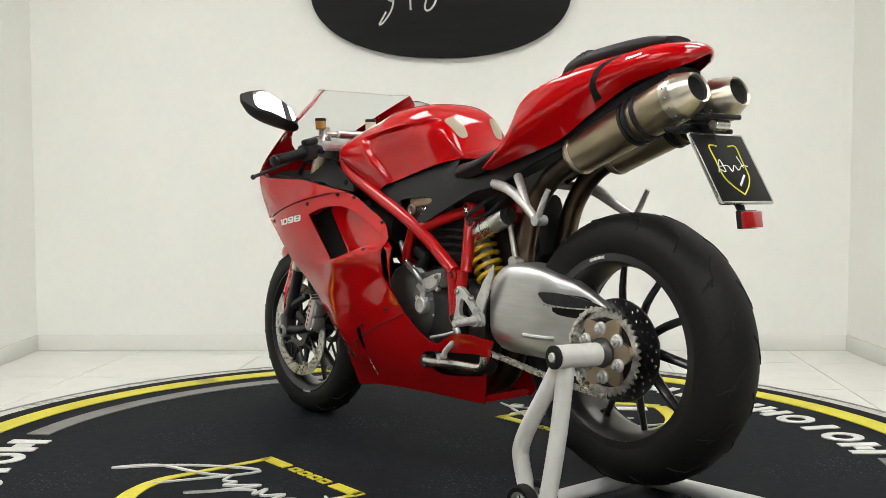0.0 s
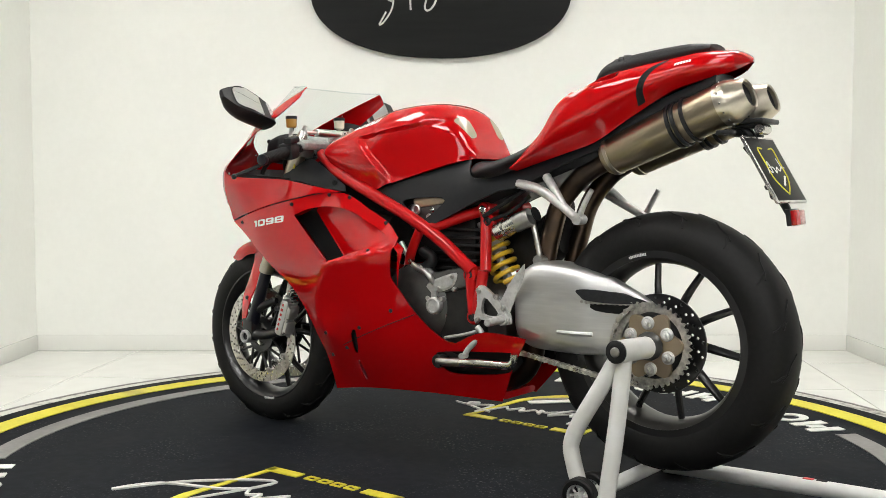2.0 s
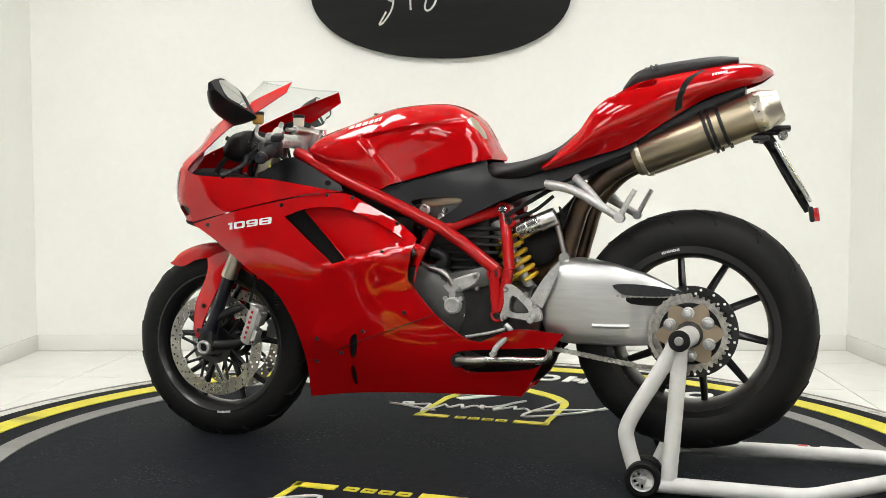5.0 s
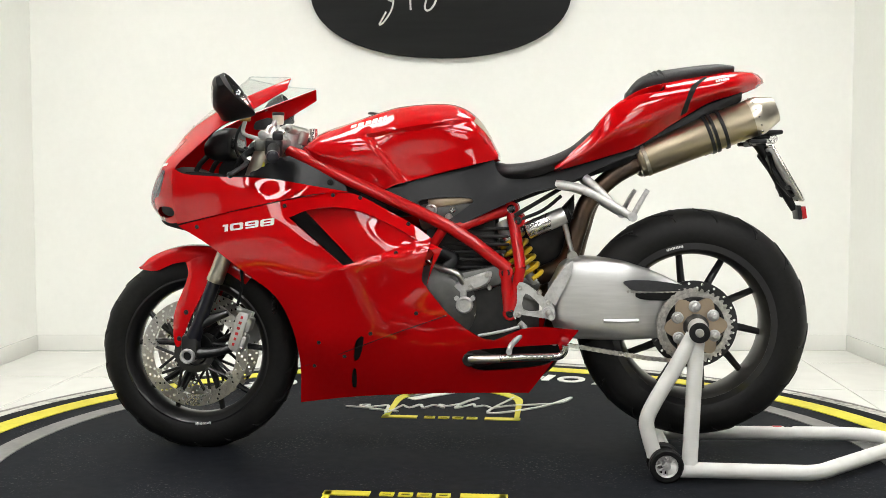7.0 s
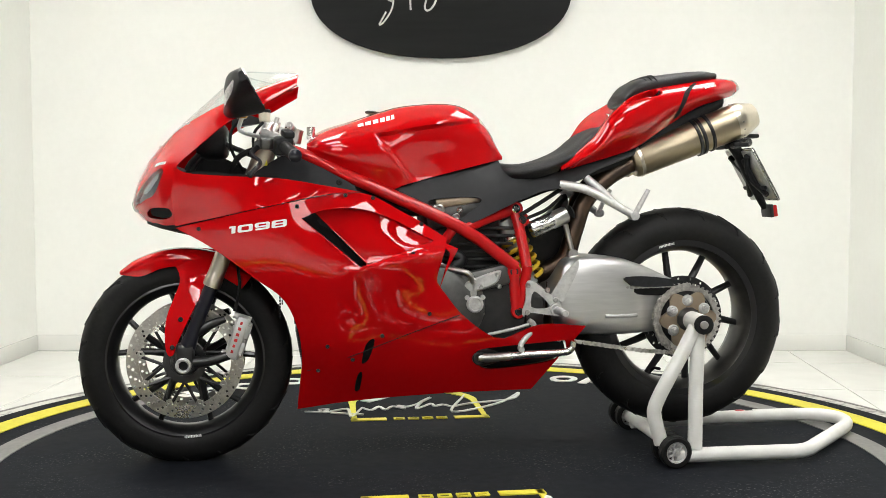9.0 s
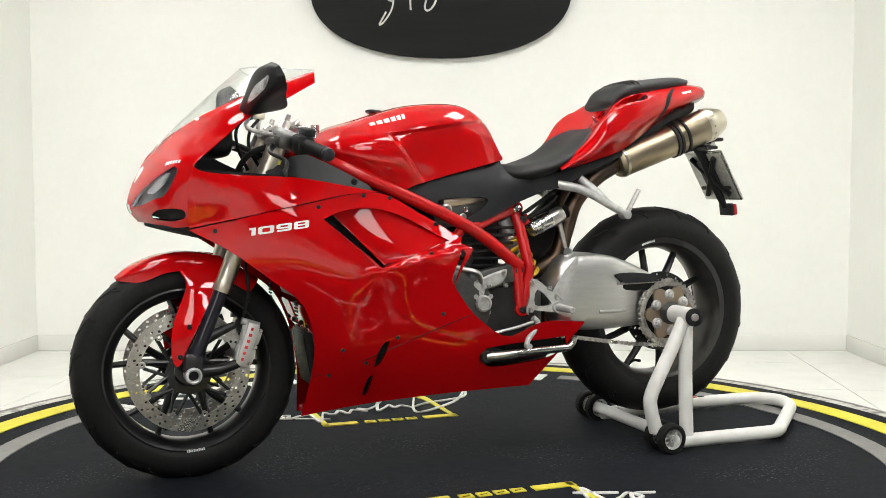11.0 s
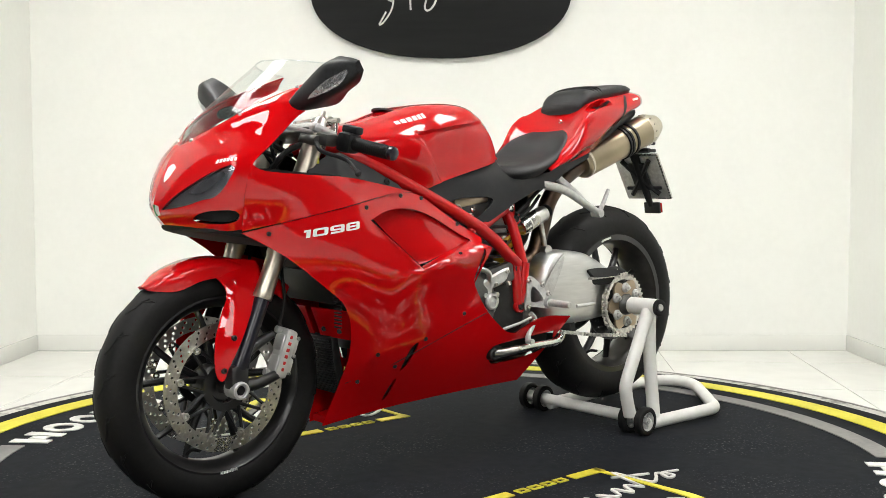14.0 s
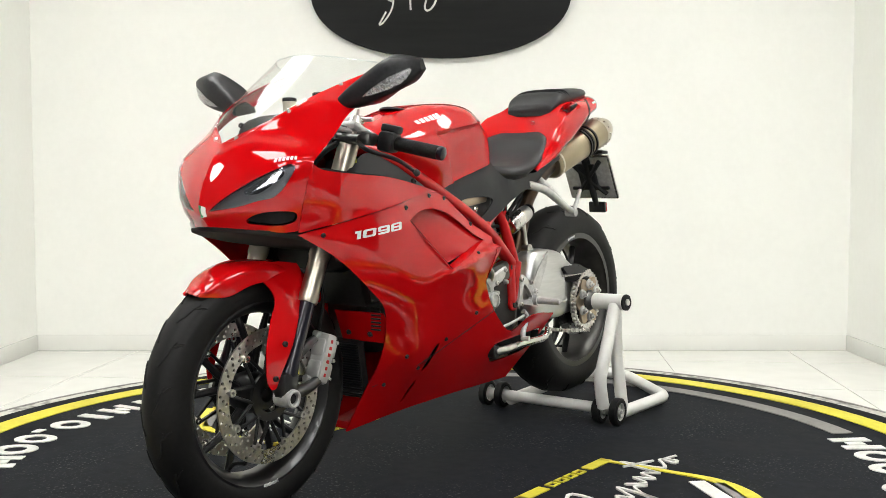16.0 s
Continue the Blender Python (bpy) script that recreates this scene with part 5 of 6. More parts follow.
def build_frame(bike):
    fr = empty("trellis_frame")
    fr.parent = bike
    tagged(fr, "red tubular trellis frame")
    for s in (1, -1):
        def tb(pts, r=0.0158):
            part("frame_tube", fl(tube(pts, r, 14, 3), s), REDFRAME, fr)
        tb([(0.42, 0.075, 0.882), (0.35, 0.118, 0.856), (0.25, 0.145, 0.806), (-0.05, 0.150, 0.668), (-0.212, 0.143, 0.552)], 0.0178)
        tb([(-0.218, 0.090, 0.718), (-0.234, 0.112, 0.64), (-0.247, 0.132, 0.552)])
        tb([(-0.06, 0.146, 0.662), (-0.14, 0.118, 0.693), (-0.218, 0.090, 0.718)], 0.016)
        tb([(-0.205, 0.143, 0.548), (-0.210, 0.143, 0.49), (-0.216, 0.143, 0.434)], 0.016)
        tb([(-0.247, 0.142, 0.555), (-0.235, 0.143, 0.49), (-0.218, 0.143, 0.434)], 0.015)
        tb([(-0.03, 0.146, 0.66), (0.02, 0.13, 0.58), (0.05, 0.10, 0.50)], 0.014)
        for x, z, y in ((-0.220, 0.718, 0.108), (-0.206, 0.541, 0.153), (-0.219, 0.428, 0.154), (-0.238, 0.686, 0.112)):
            lug = part("lug", fl(cyl((x, y - 0.05, z), (x, y, z), 0.021 if z > 0.4 else 0.02, n=20, bev=0.003), s), REDFRAME, fr)
            part("bolt", fl(lathe([(0.012, 0), (0.012, 0.003), (0.008, 0.005), (0.006, 0.001)], (x, y, z), (x, 1, z), 14, True), s), CHROME if z > 0.71 else DARK, lug)
    # black infill beside the headstock
    panel = bulge([(0.50, 0.81, 0.150), (0.40, 0.85, 0.135), (0.24, 0.775, 0.165), (0.33, 0.80, 0.160)])
    out = [(0.52, 0.800), (0.43, 0.798), (0.33, 0.778), (0.235, 0.768), (0.245, 0.785), (0.33, 0.832), (0.41, 0.868), (0.45, 0.86), (0.52, 0.82)]
    for s in (1, -1):
        p = part("infill_panel", fl(skin(panel, out, (), 0.03, 0.004), s), SATIN, bike, "satin black infill panel")
        part("screw", fl(bolt((0.285, panel(0.285, 0.79)[1] + 0.001, 0.793), (0, 1, 0), 0.009, 0.003), s), GROOVE, p)
    # dark inner tray behind the screen and cowl
    part("cockpit_tray", oval([(0.74, 0.72, 0.84, -0.17, 0.17), (0.62, 0.72, 0.80, -0.19, 0.19), (0.45, 0.72, 0.785, -0.18, 0.18), (0.30, 0.73, 0.77, -0.15, 0.15)]), DARK, bike, "black inner cockpit lining")


def build_engine(bike):
    e = empty("engine")
    e.parent = bike
    tagged(e, "dark grey twin-cylinder engine")
    part("crankcase", oval([(0.06, 0.30, 0.52, -0.12, 0.12), (-0.05, 0.25, 0.54, -0.135, 0.135), (-0.18, 0.26, 0.53, -0.13, 0.13), (-0.30, 0.32, 0.50, -0.11, 0.11)], 24, 0.5), ENGINE, e, "cast crankcase")
    part("front_cylinder", oval([(0.02, 0.36, 0.52, -0.09, 0.09), (0.18, 0.34, 0.52, -0.10, 0.10), (0.32, 0.34, 0.54, -0.11, 0.11)], 20, 0.5), ENGINE, e)
    up = []
    for i in range(7):
        z = 0.53 + i * 0.022
        up.append(rbox((0.20 - 0.004 * i, 0.20, 0.009), 0.003, pose(-0.075 - 0.012 * i, 0, z)))
    rc = part("rear_cylinder", rbox((0.16, 0.17, 0.20), 0.02, pose(-0.10, 0, 0.61)), DARK, e, "finned cylinder")
    for u in up:
        part("fin", u, DARK, rc)
    head = part("cylinder_head", rbox((0.20, 0.235, 0.075), 0.015, pose(-0.055, 0, 0.712, 0, 12, 0)), ENGINE, e, "cast cylinder head")
    part("head_cover", rbox((0.13, 0.225, 0.03), 0.008, pose(-0.05, 0.012, 0.742, 0, 8, 0)), GOLD, head, "bronze head cover")
    for x, z, r in ((0.005, 0.716, 0.017), (-0.055, 0.716, 0.009), (-0.045, 0.695, 0.011), (0.02, 0.70, 0.007)):
        part("cap_bolt", lathe([(r, 0), (r, 0.006), (r * 0.7, 0.009), (r * 0.5, 0.004)], (x, 0.118, z), (x, 1, z), 18, True), STEEL, head)
    # round alternator cover and dark sprocket cover
    cov = part("alternator_cover", join(lathe([(0.118, 0), (0.118, 0.018), (0.108, 0.030), (0.075, 0.040), (0.0, 0.043)], (-0.01, 0.120, 0.445), (-0.01, 1, 0.445), 40), rbox((0.15, 0.03, 0.06), 0.012, pose(-0.12, 0.14, 0.52, 0, 12, 0))), ENGINE, e, "grey cast alternator cover")
    for i in range(8):
        t = 2 * math.pi * i / 8 + 0.2
        part("screw", bolt((-0.01 + 0.110 * math.cos(t), 0.14, 0.445 + 0.110 * math.sin(t)), (0, 1, 0), 0.007, 0.006), STEEL, cov)
    part("slave_cylinder", join(lathe([(0.024, 0), (0.024, 0.022), (0.020, 0.026), (0.017, 0.026), (0.016, 0.022), (0.0, 0.022)], (-0.092, 0.145, 0.451), (-0.092, 1, 0.451), 28), rbox((0.022, 0.016, 0.05), 0.006, pose(-0.088, 0.152, 0.487, 0, -6, 0)), cyl((-0.115, 0.145, 0.47), (-0.115, 0.163, 0.47), 0.007), cyl((-0.070, 0.145, 0.47), (-0.070, 0.163, 0.47), 0.007)), CASTALU, e, "silver clutch slave cylinder")
    part("sprocket_cover", join(prism(smooth2([(-0.105, 0.52), (-0.17, 0.548), (-0.225, 0.50), (-0.245, 0.42), (-0.235, 0.36), (-0.16, 0.335), (-0.10, 0.36), (-0.075, 0.42)], 4), 0.09, 0.142, XZ, 0.008)), DARK, e, "black sprocket cover")
    part("bracket", join(prism(smooth2([(-0.065, 0.512), (-0.155, 0.545), (-0.168, 0.535), (-0.15, 0.505), (-0.09, 0.485), (-0.07, 0.49)], 3), 0.135, 0.160, XZ, 0.005)), CASTALU, e, "grey cover bracket")
    for x, z in ((-0.155, 0.535), (-0.162, 0.50), (-0.11, 0.50)):
        part("screw", bolt((x, 0.160, z), (0, 1, 0), 0.007, 0.006), STEEL, e)
    part("hose", tube([(-0.088, 0.155, 0.51), (-0.07, 0.165, 0.54), (0.0, 0.14, 0.56), (0.06, 0.12, 0.62)], 0.008, 10, 5), STEEL, e, "braided hose")
    part("hose", tube([(-0.02, 0.12, 0.60), (-0.06, 0.125, 0.575), (-0.02, 0.13, 0.545), (0.03, 0.13, 0.545)], 0.016, 12, 5), PLASTIC, e, "black rubber hose")
    part("intake_duct", oval([(0.02, 0.56, 0.70, -0.10, 0.10), (-0.06, 0.57, 0.70, -0.10, 0.10), (-0.14, 0.60, 0.69, -0.08, 0.08)], 16, 0.6), DARK, e)
    part("airbox", oval([(0.34, 0.78, 0.86, -0.10, 0.10), (0.20, 0.70, 0.80, -0.115, 0.115), (0.02, 0.70, 0.80, -0.11, 0.11), (-0.15, 0.76, 0.82, -0.09, 0.09)], 16, 0.5), DARK, e)
    # radiator and oil cooler behind the front wheel
    m = pose(0.378, 0, 0.295, 0, 10, 0)
    rad = part("radiator", rbox((0.025, 0.15, 0.16), 0.008, m @ pose(0, 0, 0.012)), DARK, bike, "black finned radiator")
    for i in range(22):
        part("fin", rbox((0.006, 0.14, 0.004), 0, m @ pose(0.013, 0, -0.060 + i * 0.0067)), PLASTIC, rad)
    part("oil_cooler", rbox((0.03, 0.24, 0.11), 0.01, pose(0.43, 0, 0.53, 0, 20, 0)), DARK, bike, "black oil cooler")
    for s in (1, -1):
        guide = lambda y, z: (0.392 + 0.40 * max(0.0, z - 0.37) - 0.10 * max(0.0, y - 0.10), y, z)
        gp = part("inner_panel", fl(skin(guide, [(0.015, 0.383), (0.150, 0.383), (0.176, 0.440), (0.170, 0.462), (0.015, 0.462)], (), 0.03, 0.004), s), RED, bike, "red inner air guide")
        for y, z in ((0.045, 0.405), (0.115, 0.405)):
            q = Vector(guide(y, z))
            part("screw", fl(bolt(q + Vector((0.002, 0, 0)), (1, 0, 0), 0.007, 0.004), s), DARK, gp)
        for i in range(9):
            part("louvre", fl(rbox((0.004, 0.030, 0.004), 0, pose(0.448, 0.170, 0.425 + i * 0.009)), s), GROOVE, gp)


def build_exhaust(bike):
    for s in (1, -1):
        y = 0.066 * s
        ex = empty("exhaust")
        ex.parent = bike
        ex.location.y = -0.008
        tagged(ex, "titanium under-seat exhaust silencer")
        A, B = Vector((-0.585, y, 0.857)), Vector((-0.914, y + 0.008 * s, 0.982))
        L = (B - A).length
        can = part("can", lathe([(0.024, -0.012), (0.044, -0.010), (0.0490, -0.003), (0.0500, 0.004), (0.0500, 0.02), (0.0508, 0.022), (0.0525, L - 0.05), (0.0525, L - 0.03)], A, B, 40), TITAN, ex, "bronze-toned titanium can")
        part("end_cap", lathe([(0.0535, L - 0.034), (0.0535, L - 0.008), (0.0515, L - 0.003), (0.037, L + 0.034), (0.0355, L + 0.037), (0.031, L + 0.034), (0.029, L - 0.03)], A, B, 40), TITEND, ex, "pale tapered end cap")
        part("bore", lathe([(0.0305, L + 0.026), (0.0, L + 0.010)], A, B, 32), GROOVE, ex, "dark outlet")
        w = (B - A).normalized()
        u, v, w = basis(A, B)
        for k in range(14):
            t = 2 * math.pi * k / 14
            d = u * math.cos(t) + v * math.sin(t)
            part("rivet", bolt(A + w * (L - 0.02) + d * 0.0535, d, 0.0030, 0.002), STEEL, ex)
        for q in (0.195, 0.209, 0.235):
            rr = 0.0506 + 0.0019 * q / L + 0.001
            part("strap", lathe([(rr, q - 0.005), (rr + 0.0045, q - 0.004), (rr + 0.0045, q + 0.004), (rr, q + 0.005)], A, B, 40, closed=True), PLASTIC, ex, "black rubber strap")
        part("clamp", lathe([(0.0502, 0.004), (0.0522, 0.005), (0.0522, 0.014), (0.0502, 0.015)], A, B, 36, closed=True), TITEND, ex)
        if s > 0:
            part("header_pipe", tube([(-0.30, 0.03, 0.52), (-0.375, 0.055, 0.565), (-0.405, 0.062, 0.65), (-0.435, 0.064, 0.735), (-0.50, 0.066, 0.805), (-0.575, 0.066, 0.85)], 0.0265, 18, 5), HEADER, ex, "heat-browned header pipe")
        else:
            part("header_pipe", tube([(-0.30, -0.05, 0.45), (-0.385, -0.055, 0.53), (-0.42, -0.06, 0.64), (-0.45, -0.064, 0.735), (-0.51, -0.066, 0.81), (-0.575, -0.066, 0.85)], 0.0265, 18, 5), HEADER, ex, "heat-browned header pipe")
    part("collector", tube([(0.10, 0.02, 0.25), (-0.15, 0.03, 0.235), (-0.30, 0.04, 0.27), (-0.35, 0.045, 0.38), (-0.36, 0.05, 0.50)], 0.036, 16, 5), HEADER, bike, "dark exhaust collector")


def build_rear(bike):
    sw = empty("swingarm")
    sw.parent = bike
    tagged(sw, "brushed aluminium single-sided swingarm")
    part("arm", oval([(-0.325, 0.42, 0.50, -0.10, 0.105), (-0.342, 0.378, 0.535, -0.10, 0.130), (-0.358, 0.362, 0.565, -0.08, 0.138), (-0.390, 0.352, 0.582, -0.03, 0.141), (-0.45, 0.350, 0.584, 0.0, 0.140), (-0.53, 0.350, 0.574, 0.03, 0.134), (-0.575, 0.352, 0.560, 0.045, 0.124), (-0.61, 0.353, 0.548, 0.052, 0.110), (-0.655, 0.356, 0.528, 0.06, 0.102), (-0.70, 0.352, 0.505, 0.064, 0.102), (-0.765, 0.345, 0.460, 0.066, 0.098)], 32, 0.45), ALU, sw, "brushed aluminium arm", 55)
    part("hub_ring", lathe([(0.045, 0.062), (0.070, 0.062), (0.075, 0.070), (0.075, 0.098), (0.068, 0.106), (0.045, 0.106)], (RW.x, 0, RW.z), (RW.x, 1, RW.z), 40, closed=True), CASTALU, sw)
    guard = bulge([(-0.55, 0.51, 0.142), (-0.70, 0.49, 0.134), (-0.60, 0.50, 0.140)])
    part("chain_guard", skin(guard, smooth2([(-0.535, 0.520), (-0.60, 0.522), (-0.68, 0.512), (-0.725, 0.499), (-0.66, 0.492), (-0.57, 0.494), (-0.545, 0.505)], 4), (), 0.02, 0.014), PLASTIC, sw, "black chain guard")
    # solid black plate takes the place of the shaded hole for the chain
    part("chain_slot_plate", prism(smooth2([(-0.540, 0.515), (-0.60, 0.518), (-0.67, 0.508), (-0.67, 0.468), (-0.58, 0.468), (-0.552, 0.484)], 3), 0.090, 0.1265, XZ, 0.004), GROOVE, sw, "black plate for the shade in the chain opening")
    part("rib", tube([(-0.478, 0.139, 0.408), (-0.53, 0.1345, 0.407), (-0.575, 0.1275, 0.408)], 0.0055, 8, 3), ALU, sw, "raised rib")
    # shock
    sh = empty("shock_absorber")
    sh.parent = bike
    tagged(sh, "rear shock absorber with yellow coil spring")
    A, B = Vector((-0.195, 0.058, 0.685)), Vector((-0.285, 0.058, 0.500))
    part("shock_body", join(cyl(A, A.lerp(B, 0.45), 0.027, n=20), cyl(A.lerp(B, 0.4), B, 0.013, n=14)), CASTALU, sh, "silver damper body")
    part("collar", lathe([(0.02, 0.045), (0.042, 0.045), (0.042, 0.055), (0.02, 0.055)], A, B, 24, closed=True), STEEL, sh)
    u, v, w = basis(A, B)
    H = (B - A).length
    part("spring", tube([A + w * (0.055 + (H - 0.075) * i / 60) + (u * math.cos(i * 0.56) + v * math.sin(i * 0.56)) * 0.036 for i in range(61)], 0.0068, 8, 2), SPRING, sh, "yellow coil spring")
    part("reservoir", join(lathe([(0.0, 0), (0.022, 0.002), (0.025, 0.006), (0.025, 0.112), (0.023, 0.118), (0.0, 0.12)], (-0.262, 0.105, 0.655), (-0.385, 0.098, 0.708), 28), lathe([(0.0262, 0.03), (0.0262, 0.036)], (-0.262, 0.105, 0.655), (-0.385, 0.098, 0.708), 28)), STEEL, sh, "steel damper reservoir")
    part("reservoir_cap", lathe([(0.0, 0.001), (0.020, 0.001), (0.0205, -0.002), (0.0, -0.003)], (-0.386, 0.098, 0.7085), (-0.509, 0.091, 0.7615), 24), GROOVE, sh, "black reservoir cap")
    part("push_rod", join(cyl((-0.368, 0.085, 0.685), (-0.392, 0.085, 0.590), 0.008, n=12), cyl((-0.392, 0.07, 0.585), (-0.392, 0.10, 0.585), 0.015, n=16)), STEEL, sh, "steel ride-height rod")
    # added dark body that fills the space between shock and header pipes
    part("shock_filler", oval([(-0.20, 0.58, 0.66, -0.08, 0.03), (-0.27, 0.55, 0.67, -0.08, 0.03), (-0.34, 0.55, 0.70, -0.08, 0.02), (-0.40, 0.60, 0.76, -0.08, 0.01)], 14, 0.6), DARK, bike, "dark filler body behind the shock")
    part("cable", tube([(-0.23, 0.12, 0.70), (-0.29, 0.11, 0.735), (-0.34, 0.10, 0.765), (-0.38, 0.10, 0.79)], 0.006, 8, 4), GROOVE, bike, "black cable")
    part("cable", tube([(-0.25, 0.11, 0.69), (-0.31, 0.10, 0.715), (-0.36, 0.09, 0.755)], 0.005, 8, 4), GROOVE, bike, "black cable")
    # pillion pegs
    for s in (1, -1):
        hg = empty("pillion_bracket")
        hg.parent = bike
        tagged(hg, "silver pillion footpeg bracket")
        dy = 0.0 if s > 0 else 0.03
        part("hanger", fl(join(tube([(-0.345, 0.118, 0.788), (-0.42, 0.135 + dy, 0.772), (-0.49, 0.148 + dy, 0.735), (-0.548, 0.165 + dy, 0.700)], (0.014, 0.011), 10, 4, 1.0), tube([(-0.425, 0.11, 0.806), (-0.47, 0.135 + dy, 0.765), (-0.505, 0.152 + dy, 0.728)], (0.012, 0.009), 10, 4, 1.0), cyl((-0.552, 0.14 + dy, 0.698), (-0.552, 0.175 + dy, 0.698), 0.013, n=14)), s), CASTALU, hg)
        part("footpeg", fl(tube([(-0.553, 0.165 + dy, 0.700), (-0.572, 0.168 + dy, 0.738), (-0.592, 0.168 + dy, 0.772)], (0.008, 0.0065), 10, 3), s), CASTALU, hg)
    # rider's footrests and levers
    for s in (1, -1):
        rs = empty("rearset")
        rs.parent = bike
        tagged(rs, "silver rider footrest with lever")
        plate = smooth2([(-0.240, 0.510), (-0.262, 0.512), (-0.305, 0.480), (-0.335, 0.455), (-0.345, 0.425), (-0.325, 0.415), (-0.245, 0.425), (-0.235, 0.412), (-0.228, 0.428), (-0.238, 0.46)], 4)
        hole = smooth2([(-0.262, 0.485), (-0.255, 0.44), (-0.305, 0.437), (-0.300, 0.455)], 3)
        part("plate", fl(skin(lambda x, z: (x, 0.160, z), plate, [hole], 0.02, 0.012), s), CASTALU, rs, "cut-out silver plate")
        part("heel_guard", fl(skin(lambda x, z: (x, 0.156 - 0.1 * (x + 0.3), z), smooth2([(-0.312, 0.475, 1), (-0.350, 0.535), (-0.392, 0.580, 1), (-0.388, 0.545), (-0.345, 0.452, 1)], 3), (), 0.02, 0.004), s), CASTALU, rs, "thin aluminium heel guard")
        part("footpeg", fl(join(cyl((-0.325, 0.155, 0.432), (-0.332, 0.245, 0.430), 0.0115, 0.010, 14, bev=0.002), cyl((-0.325, 0.15, 0.432), (-0.326, 0.172, 0.432), 0.017, n=14)), s), CASTALU, rs)
        part("lever", fl(join(tube([(-0.245, 0.168, 0.405), (-0.26, 0.170, 0.385), (-0.225, 0.180, 0.345), (-0.218, 0.185, 0.330)], 0.008, 10, 4), tube([(-0.245, 0.17, 0.393), (-0.20, 0.168, 0.38), (-0.13, 0.16, 0.365)], 0.0045, 8, 3), cyl((-0.218, 0.18, 0.327), (-0.218, 0.205, 0.327), 0.008, n=12)), s), CASTALU, rs, "silver pedal lever")
        for x, z in ((-0.245, 0.502), (-0.242, 0.425), (-0.300, 0.488), (-0.325, 0.46)):
            part("screw", fl(bolt((x, 0.161, z), (0, 1, 0), 0.008, 0.006), s), STEEL, rs)
    # side stand, folded back
    ss = empty("side_stand")
    ss.parent = bike
    tagged(ss, "folded silver side stand")
    part("leg", tube([(-0.105, 0.155, 0.298), (-0.15, 0.165, 0.300), (-0.25, 0.172, 0.308), (-0.345, 0.176, 0.312), (-0.368, 0.178, 0.325), (-0.372, 0.18, 0.345)], (0.0135, 0.009), 12, 5), STEEL, ss)
    part("pivot", cyl((-0.105, 0.12, 0.297), (-0.105, 0.166, 0.297), 0.019, n=18, bev=0.003), DARK, ss)
    # number plate carrier
    pl = empty("plate_carrier")
    pl.parent = bike
    tagged(pl, "black plate carrier with display plate and reflector")
    part("arm", join(rbox((0.15, 0.05, 0.022), 0.006, pose(-0.872, 0.0, 0.932, 0, -4, 0)), tube([(-0.89, 0, 0.93), (-0.925, 0, 0.895), (-0.962, 0, 0.825), (-1.000, 0, 0.755), (-1.022, 0, 0.715)], (0.020, 0.010), 10, 4, 0.8), rbox((0.06, 0.11, 0.012), 0.004, pose(-0.945, 0.0, 0.933, 0, 0, 0)), tube([(-0.86, 0.03, 0.955), (-0.90, 0.02, 0.93)], 0.012, 8, 2), tube([(-0.86, -0.03, 0.955), (-0.90, -0.02, 0.93)], 0.012, 8, 2)), PLASTIC, pl, "black bracket arm")
    for s in (1, -1):
        part("arm_stub", fl(join(cyl((-0.905, 0.02, 0.905), (-0.90, 0.085, 0.905), 0.009, n=10), rbox((0.045, 0.02, 0.012), 0.004, pose(-0.90, 0.088, 0.905))), s), PLASTIC, pl)
    part("lamp", cyl((-0.955, -0.025, 0.915), (-0.955, 0.025, 0.915), 0.013, n=14, bev=0.002), STEEL, pl)
    a = math.degrees(math.atan2(0.085, 0.147))
    m = pose(-0.9825, -0.006, 0.819, 0, a, 0)
    part("plate_back", rbox((0.003, 0.180, 0.166), 0.001, m @ pose(0.006, 0, 0)), CASTALU, pl, "dull metal back of the plate")
    part("cross_brace", join(*(tube([m @ Vector((0.013, a * 0.06, 0.07)), m @ Vector((0.016, 0, 0.0)), m @ Vector((0.013, -a * 0.06, -0.065))], 0.009, 8, 3) for a in (1, -1)), rbox((0.012, 0.07, 0.10), 0.004, m @ pose(0.014, 0, 0.01)), rbox((0.010, 0.15, 0.012), 0.003, m @ pose(0.013, 0, -0.04))), PLASTIC, pl, "black cross-shaped bracket")
    plate = part("plate", rbox((0.006, 0.186, 0.172), 0.002, m), BOARD, pl, "black display plate")
    part("plate_frame", join(*(rbox(sz, 0.001, m @ pose(*p)) for sz, p in (((0.008, 0.19, 0.006), (0.001, 0, 0.086)), ((0.008, 0.19, 0.006), (0.001, 0, -0.086)), ((0.008, 0.006, 0.172), (0.001, 0.094, 0)), ((0.008, 0.006, 0.172), (0.001, -0.094, 0))))), STEEL, plate, "thin metal rim")

    def onplate(pts, r):
        return tube([m @ Vector((-0.0035, y, z)) for y, z in pts], r, 5, 4)
    part("emblem", join(onplate([(-0.02, 0.055), (-0.048, 0.055), (-0.048, 0.02), (-0.047, -0.02), (-0.03, -0.045), (0.0, -0.068)], 0.0018), onplate([(0.02, 0.055), (0.048, 0.055), (0.048, 0.02), (0.047, -0.02), (0.03, -0.045), (0.0, -0.068)], 0.0018)), YELLOW, plate, "yellow shield outline")
    part("script", join(onplate([(0.055, -0.012), (0.035, 0.02), (0.03, -0.01), (0.05, 0.0), (0.015, 0.005), (0.005, -0.01), (-0.01, 0.006), (-0.02, -0.006), (-0.04, 0.006), (-0.06, 0.004)], 0.0012), onplate([(-0.035, 0.03), (-0.042, 0.0)], 0.001)), LOGOWHITE, plate, "white script line")
    part("stripe", join(onplate([(0.0, -0.045), (-0.03, -0.02)], 0.003)), LOGOWHITE, plate, "white stripe")
